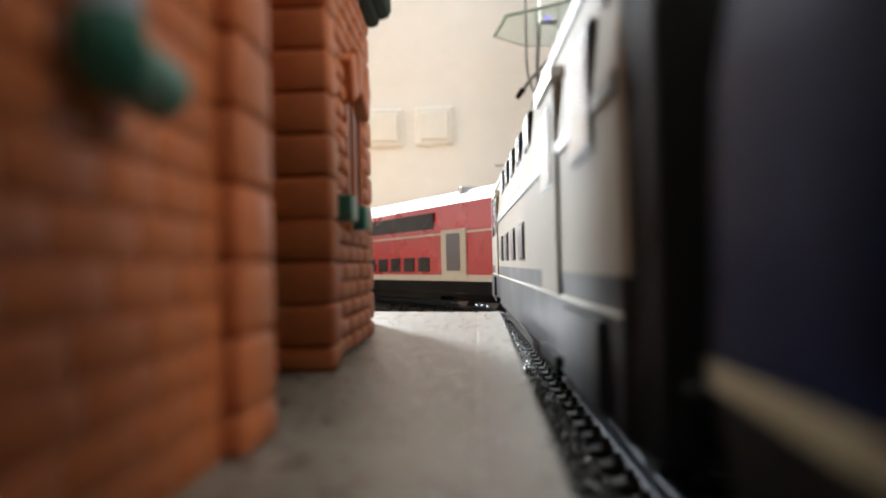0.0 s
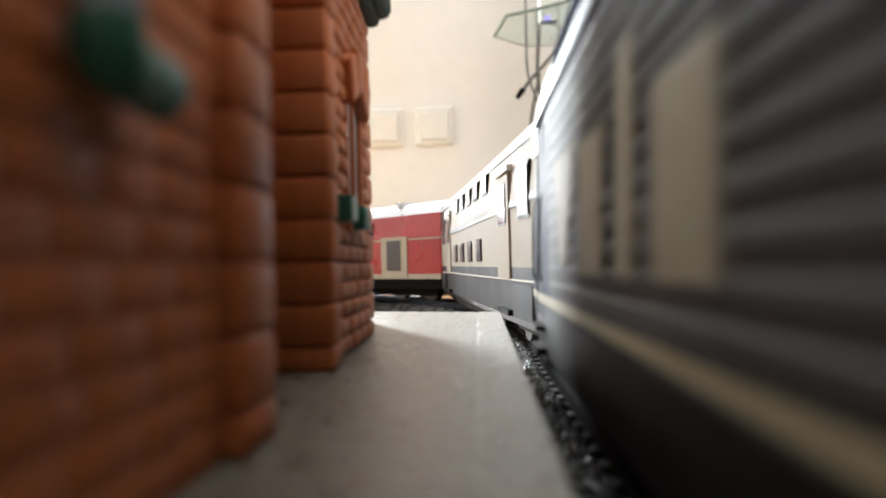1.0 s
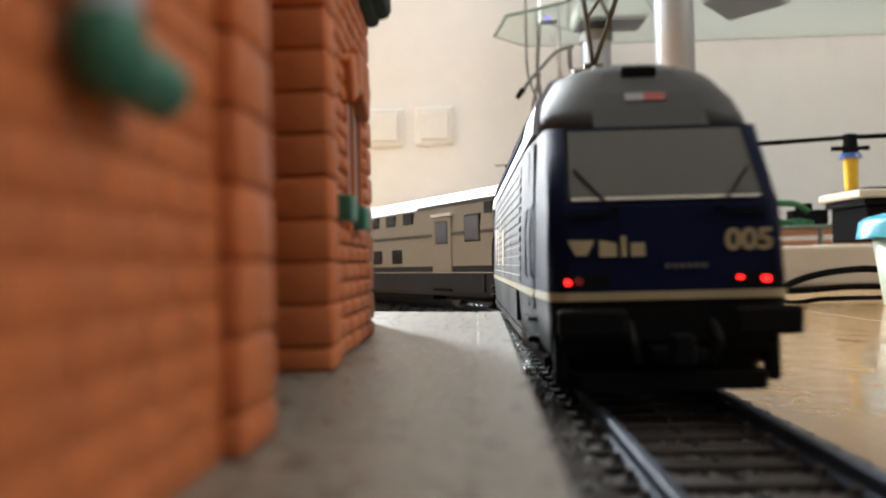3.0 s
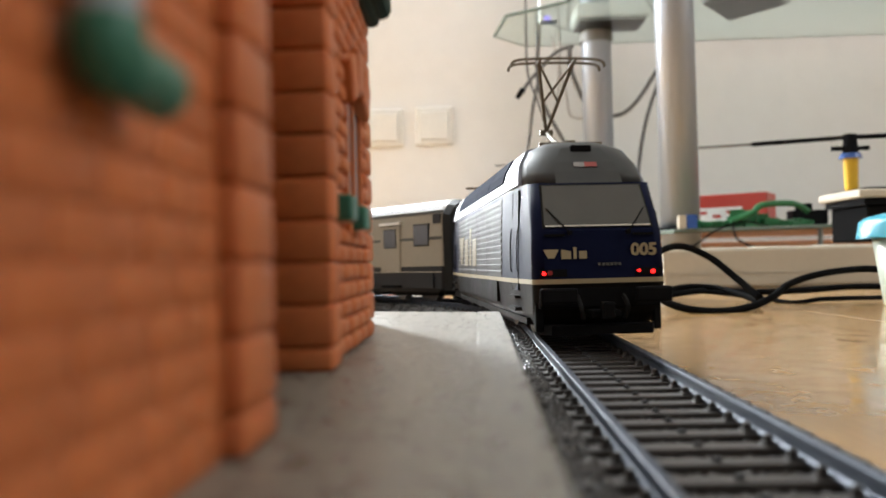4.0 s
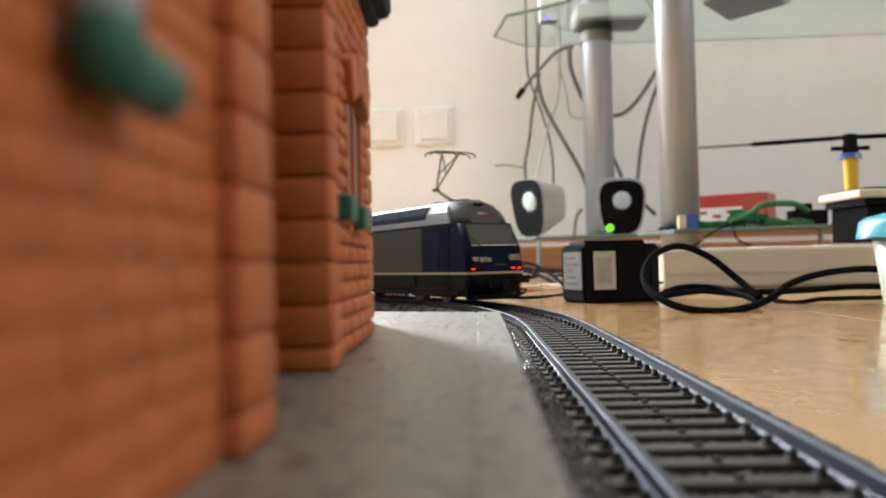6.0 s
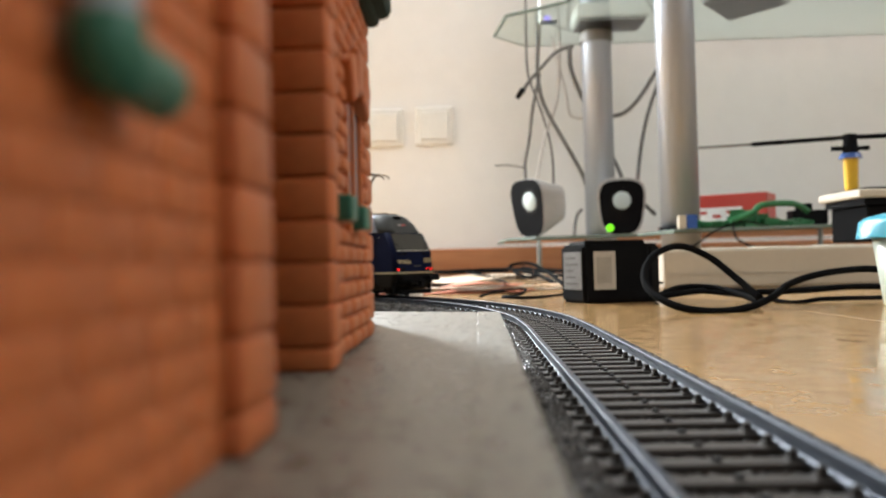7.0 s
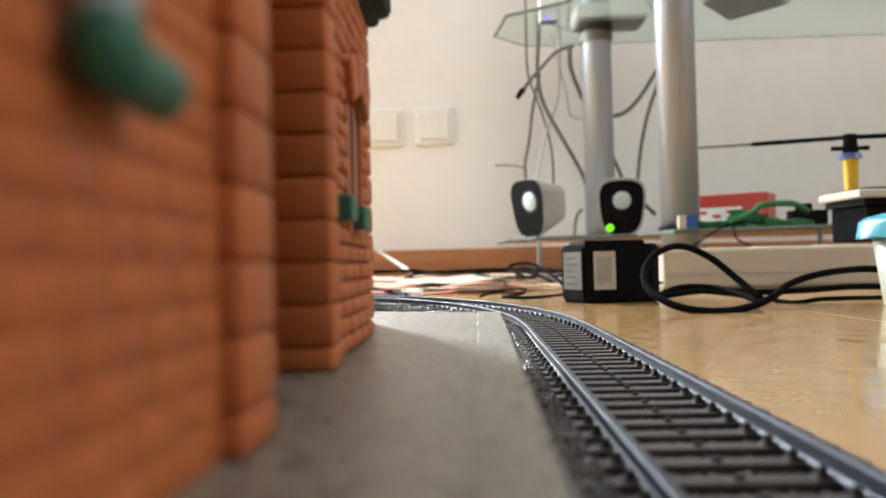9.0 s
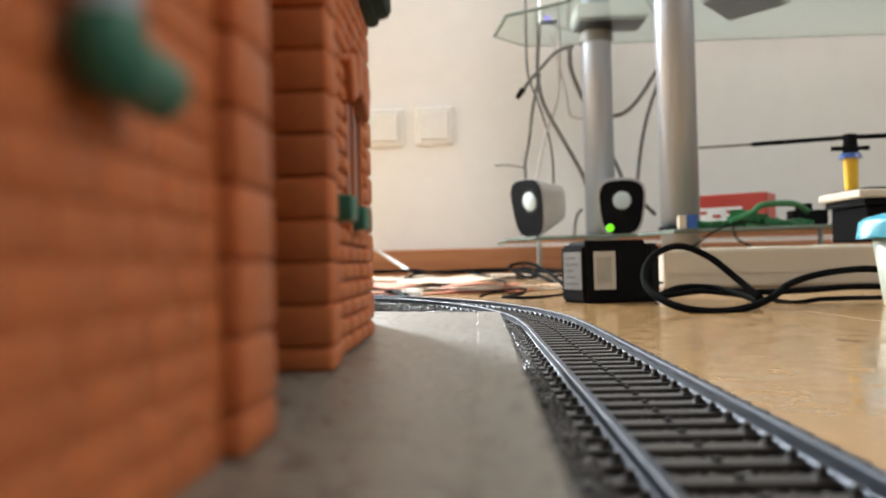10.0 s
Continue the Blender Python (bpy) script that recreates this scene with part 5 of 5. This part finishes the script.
def build_rack_things():
    # router on the upper shelf
    ro = thing("router", "white flat router on the upper glass shelf", "router", at=pose(0.205, 1.445, SHELF_UP, 0, 0, 2))
    part("case", boxes((0, 0.134, 0, 0.085, 0.006, 0.032), bevel=0.003), M_WHITE, ro)
    part("foot_plate", boxes((0.004, 0.126, 0.004, 0.081, 0.0, 0.0065)), M_GREYPLASTIC, ro)
    bx = thing("set_top_box", "dark grey flat box on the upper glass shelf", "box")
    slab("case", [(0.4909, 1.4867), (0.4071, 1.376), (0.4560, 1.300), (0.5682, 1.3936)], SHELF_UP, SHELF_UP + 0.045, M_GREYPLASTIC, bx, 0.002)
    # small device with a violet light
    dv = thing("network_plug", "small pale device with a violet light", "device", at=pose(0.135, 1.44, SHELF_UP))
    part("case", boxes((0, 0.034, 0, 0.03, 0, 0.05), bevel=0.003), M_WHITE, dv)
    part("light", boxes((0.008, 0.020, -0.001, 0.002, 0.0, 0.008)), M_VLED, dv)
    # toy lorry
    lr = thing("toy_lorry", "red toy lorry trailer with white print on the glass shelf", "toy lorry", at=pose(0.444, 1.200, SHELF_LOW, 0, 0, -32))
    part("trailer", boxes((-0.160, 0, 0, 0.062, 0.012, 0.0560), bevel=0.001), M_TOYRED, lr)
    pr = part("side_print", boxes((-0.128, -0.036, -0.0006, 0.001, 0.014, 0.036)), M_WHITEPRINT, lr, "white printed shapes")
    for k in range(4):
        part("print_bar", boxes((-0.122 + k * 0.021, -0.110 + k * 0.021, -0.0010, 0.0, 0.020 + (k % 2) * 0.006, 0.025 + (k % 2) * 0.006)), M_TOYRED, pr)
    for x in (-0.145, -0.130, -0.030, -0.015):
        for y in (0.005, 0.056):
            part("wheel", cyl(bmesh.new(), (x, y - 0.003, 0.0065), (x, y + 0.003, 0.0065), 0.0065, seg=14), M_BLACK, lr)
    part("chassis", boxes((-0.157, -0.003, 0.008, 0.052, 0.006, 0.0122)), M_BLACK, lr)
    # green construction toys
    rng = random.Random(8)
    gt = thing("green_toy_track", "tangle of dark green plastic toy pieces on the shelf", "toy", at=pose(0.300, 1.12, SHELF_LOW, 0, 0, 3))
    for k in range(11):
        x = 0.010 + k * 0.016
        h = 0.010 + 0.012 * (0.35 + math.sin(k * 0.55 - 0.6)) if k > 3 else 0.009
        bm = bmesh.new()
        box(bm, -0.012, 0.012, -0.006, 0.006, -0.004, 0.004, bevel=0.0012, m=pose(x, rng.random() * 0.012, max(0.0062, h * 0.55), 0, rng.uniform(-14, 8), rng.uniform(-40, 40)))
        part("piece", bm, M_TOYGREEN, gt)
        bm = bmesh.new()
        box(bm, -0.010, 0.010, -0.003, 0.003, 0.0, max(0.008, h), bevel=0.001, m=pose(x + 0.004, rng.random() * 0.01, 0, 0, 0, rng.uniform(-30, 30)))
        part("piece", bm, M_TOYGREEN, gt)
    part("arm", tube(bmesh.new(), [(0.060, -0.012, 0.008), (0.088, -0.016, 0.019), (0.104, -0.016, 0.030), (0.146, -0.016, 0.031), (0.168, -0.014, 0.020)], 0.0044, 8), M_TOYGREEN, gt)
    bl = thing("toy_block", "blue and cream toy blocks on the glass shelf", "toy", at=pose(0.292, 1.10, SHELF_LOW))
    part("cream_block", boxes((-0.005, 0.005, 0, 0.012, 0, 0.0185), bevel=0.0008), M_IVORY, bl)
    part("blue_block", boxes((0.0058, 0.0200, 0, 0.014, 0, 0.0190), bevel=0.0008), M_TOYBLUE, bl)
    hd = thing("dark_toy_parts", "small dark grey toy parts on the shelf", "toy", at=pose(0.462, 1.15, SHELF_LOW))
    part("body", boxes((0, 0.05, 0, 0.025, 0.004, 0.024), (0.01, 0.03, 0.004, 0.02, 0.024, 0.034), bevel=0.002), M_BLACK, hd)
    part("base", boxes((0.002, 0.048, 0.002, 0.023, 0, 0.0045)), M_BLACK, hd)


def build_helicopter_stand():
    """A cream-topped black charger with a toy helicopter's mast and rotor above it."""
    ch = thing("charger_base", "black device with a cream top plate standing behind the power strip", "charger", at=pose(0.364, 0.755, 0, 0, 0, 2))
    part("foot", boxes((0.048, 0.150, 0.004, 0.060, 0.0, 0.038), bevel=0.002), M_CABLE, ch)
    part("body", boxes((0.008, 0.190, 0, 0.070, 0.038, 0.073), bevel=0.002), M_CABLE, ch)
    part("top_plate", boxes((-0.002, 0.200, -0.006, 0.076, 0.0790, 0.0870), bevel=0.002), M_IVORY, ch, "cream plastic top plate")
    part("gap_plate", boxes((0.004, 0.194, -0.003, 0.073, 0.0725, 0.0795)), M_BLACK, ch)
    part("mat", boxes((0.008, 0.190, 0.0, 0.070, 0.0870, 0.0890)), M_BLACK, ch)
    he = thing("toy_helicopter", "toy helicopter with yellow mast and thin dark rotor blades", "toy helicopter")
    top = at_depth(1505, 245, 0.79)
    foot = at_depth(1507, 330, 0.79)
    foot.z = 0.0890
    bm = cyl(bmesh.new(), foot, Vector((foot.x, foot.y, top.z - 0.020)), 0.0062, 0.0070, seg=14)
    part("mast", bm, M_YELLOW, he, "yellow plastic mast")
    bm = cyl(bmesh.new(), (foot.x, foot.y, top.z - 0.020), (foot.x, foot.y, top.z - 0.015), 0.011, 0.009, seg=14)
    part("swash_plate", bm, M_TOYBLUE, he)
    bm = cyl(bmesh.new(), (foot.x, foot.y, top.z - 0.016), (foot.x, foot.y, top.z + 0.004), 0.0075, 0.006, seg=14)
    box(bm, foot.x - 0.018, foot.x + 0.018, foot.y - 0.002, foot.y + 0.002, top.z - 0.012, top.z - 0.008)
    part("rotor_head", bm, M_BLACK, he)
    a, b = at_depth(1235, 262, 0.80), at_depth(1330, 256, 0.795)
    c, d = Vector((foot.x, foot.y, top.z + 0.001)), at_depth(1640, 237, 0.79)
    part("rotor_blade", tube(bmesh.new(), [c, b], 0.0022, 8, 0), M_BLACK, he)
    part("rotor_blade", tube(bmesh.new(), [b, a], 0.0014, 8, 0), M_GREYPLASTIC, he)
    part("rotor_blade", tube(bmesh.new(), [c, d], 0.0024, 8, 0), M_BLACK, he)


def build_tub():
    tb = thing("plastic_tub", "frosted plastic tub with a cyan film lid on the floor", "tub", at=pose(0.2250, 0.400, 0))
    bm = bmesh.new()
    seg, rings = 28, []
    for z, r in ((0.0, 0.0185), (0.0015, 0.0192), (0.041, 0.0245), (0.0415, 0.0232), (0.003, 0.0180)):
        rings.append([bm.verts.new((r * math.cos(2 * math.pi * k / seg), r * math.sin(2 * math.pi * k / seg), z)) for k in range(seg)])
    for p, q in zip(rings, rings[1:]):
        for k in range(seg):
            bm.faces.new((p[k], p[(k + 1) % seg], q[(k + 1) % seg], q[k]))
    bm.faces.new(rings[0][::-1])
    bm.faces.new(rings[-1])
    part("bucket", bm, M_TUB, tb, "", True)
    bm = bmesh.new()
    rng = random.Random(5)
    rings = []
    for z, r in ((0.0345, 0.0310), (0.0420, 0.0300), (0.0450, 0.0272), (0.0465, 0.018)):
        rings.append([bm.verts.new(((r + rng.uniform(-0.0008, 0.0008)) * math.cos(2 * math.pi * k / seg), (r + rng.uniform(-0.0008, 0.0008)) * math.sin(2 * math.pi * k / seg), z + rng.uniform(-0.0007, 0.0007))) for k in range(seg)])
    for p, q in zip(rings, rings[1:]):
        for k in range(seg):
            bm.faces.new((p[k], p[(k + 1) % seg], q[(k + 1) % seg], q[k]))
    bm.faces.new(rings[-1])
    part("film", bm, M_CYAN, tb, "crumpled cyan plastic film", True)


def build_papers():
    """Flat cards and papers, a little curled, lying behind the track."""
    rng = random.Random(21)
    for x, y, w, l, yaw, m, lab in ((-0.12, 1.22, 0.20, 0.24, 8, M_PAPER, "cream paper sheets on the floor"),
                                    (0.04, 1.26, 0.22, 0.20, -12, M_PAPER, "cream paper sheets on the floor"),
                                    (-0.02, 0.86, 0.13, 0.13, 24, M_PAPER, "cream paper sheets on the floor"),
                                    (0.010, 0.725, 0.085, 0.085, -18, M_PINK, "salmon-coloured card on the floor"),
                                    (0.118, 0.78, 0.075, 0.13, -25, M_PAPER, "cream paper sheets on the floor"),
                                    (-0.085, 0.70, 0.075, 0.08, 40, M_PINK, "salmon-coloured card on the floor"),
                                    (-0.125, 0.93, 0.12, 0.15, -10, M_PAPER, "cream paper sheets on the floor"),
                                    (0.15, 1.05, 0.10, 0.18, 15, M_PAPER, "cream paper sheets on the floor")):
        p = thing("paper_pile", lab, "paper", at=pose(x, y, 0, 0, 0, yaw))
        for k in range(3):
            bm = bmesh.new()
            n = 8
            turn, ph, am = radians(rng.uniform(-24, 24)) * (k > 0), rng.uniform(0, 6), 0.0008 + 0.0008 * rng.random()
            rows = []
            for i in range(n + 1):
                rows.append([])
                for j in range(n + 1):
                    u, v = i / n - 0.5, j / n - 0.5
                    h = 0.0004 + k * (0.0012 + 1.1 * am) + am * (1 + math.sin(5.0 * u + 2.5 * v + ph)) * (0.35 + k * 0.5)
                    px, py = u * w * (1 - 0.12 * k), v * l * (1 - 0.10 * k)
                    c = (px * math.cos(turn) - py * math.sin(turn), px * math.sin(turn) + py * math.cos(turn))
                    rows[i].append((bm.verts.new((*c, h + 0.0005)), bm.verts.new((*c, h))))
            for i in range(n):
                for j in range(n):
                    q = (rows[i][j], rows[i + 1][j], rows[i + 1][j + 1], rows[i][j + 1])
                    bm.faces.new([v[0] for v in q])
                    bm.faces.new([v[1] for v in q][::-1])
            rim = [(i, 0) for i in range(n)] + [(n, j) for j in range(n)] + [(i, n) for i in range(n, 0, -1)] + [(0, j) for j in range(n, 0, -1)]
            for (i, j), (i2, j2) in zip(rim, rim[1:] + rim[:1]):
                bm.faces.new((rows[i][j][0], rows[i][j][1], rows[i2][j2][1], rows[i2][j2][0]))
            bmesh.ops.recalc_face_normals(bm, faces=bm.faces)
            part("sheet", bm, (M_PINK if k != 1 else M_PAPER) if m is M_PINK else (M_PAPER if k != 1 else M_CARD), p, "", True)
    wh = thing("white_tag", "small white glossy plastic piece beside the track", "plastic piece", at=pose(-0.049, 0.63, 0, 0, 0, 15))
    part("body", boxes((-0.009, 0.009, -0.006, 0.006, 0.0, 0.006), bevel=0.0022), mat("white_gloss", (0.85, 0.85, 0.84), 0.15, scale=100, bump=0), wh)


build_sockets()
build_rack()
build_speaker(Vector((0.1086, 1.35, SHELF_LOW)), -54, False)
build_speaker(Vector((0.2744, 1.455, SHELF_LOW)), -3, True)
build_adapter()
build_power_strip()
build_cables()
build_rack_things()
build_helicopter_stand()
build_tub()
build_papers()

# ------------------------------------------------------------------ motion of the train
TAIL = [(-1.0, -0.231), (0.0, -0.1470), (1.0, -0.0635), (2.0, 0.0198), (2.7, 0.0715), (3.8, 0.1495), (4.5, 0.2010), (5.0, 0.240), (5.5, 0.280),
        (6.8, 0.402), (7.5, 0.4530), (8.5, 0.530), (10.0, 0.646), (11.0, 0.722)]


def tail_s(t):
    """Where the locomotive's tail stands on the track, in metres, at t seconds: a smooth curve through TAIL."""
    i = max(k for k in range(1, len(TAIL) - 2) if TAIL[k][0] <= t or k == 1)
    (t0, a), (t1, b), (t2, c), (t3, d) = TAIL[i - 1:i + 3]
    u, w = (t - t1) / (t2 - t1), t2 - t1
    m1, m2 = (c - a) / (t2 - t0) * w, (d - b) / (t3 - t1) * w
    return (2 * u ** 3 - 3 * u * u + 1) * b + (u ** 3 - 2 * u * u + u) * m1 + (3 * u * u - 2 * u ** 3) * c + (u ** 3 - u * u) * m2


def motions():
    times = [k * 0.25 for k in range(41)]
    walk(LOCO, [(t, on_track(tail_s(t) + 0.089, 0.057)) for t in times])
    walk(COACH, [(t, on_track(tail_s(t) + 0.178 + 0.019 + 0.110, 0.090)) for t in times])
    walk(RED_COACH, [(t, on_track(tail_s(t) + 0.178 + 0.019 + 0.220 + 0.009 + 0.110, 0.090)) for t in times])
    walk(SECOND_RED, [(t, on_track(tail_s(t) + 0.178 + 0.019 + 0.440 + 0.021 + 0.110, 0.090)) for t in times])


build_floor()
motions()
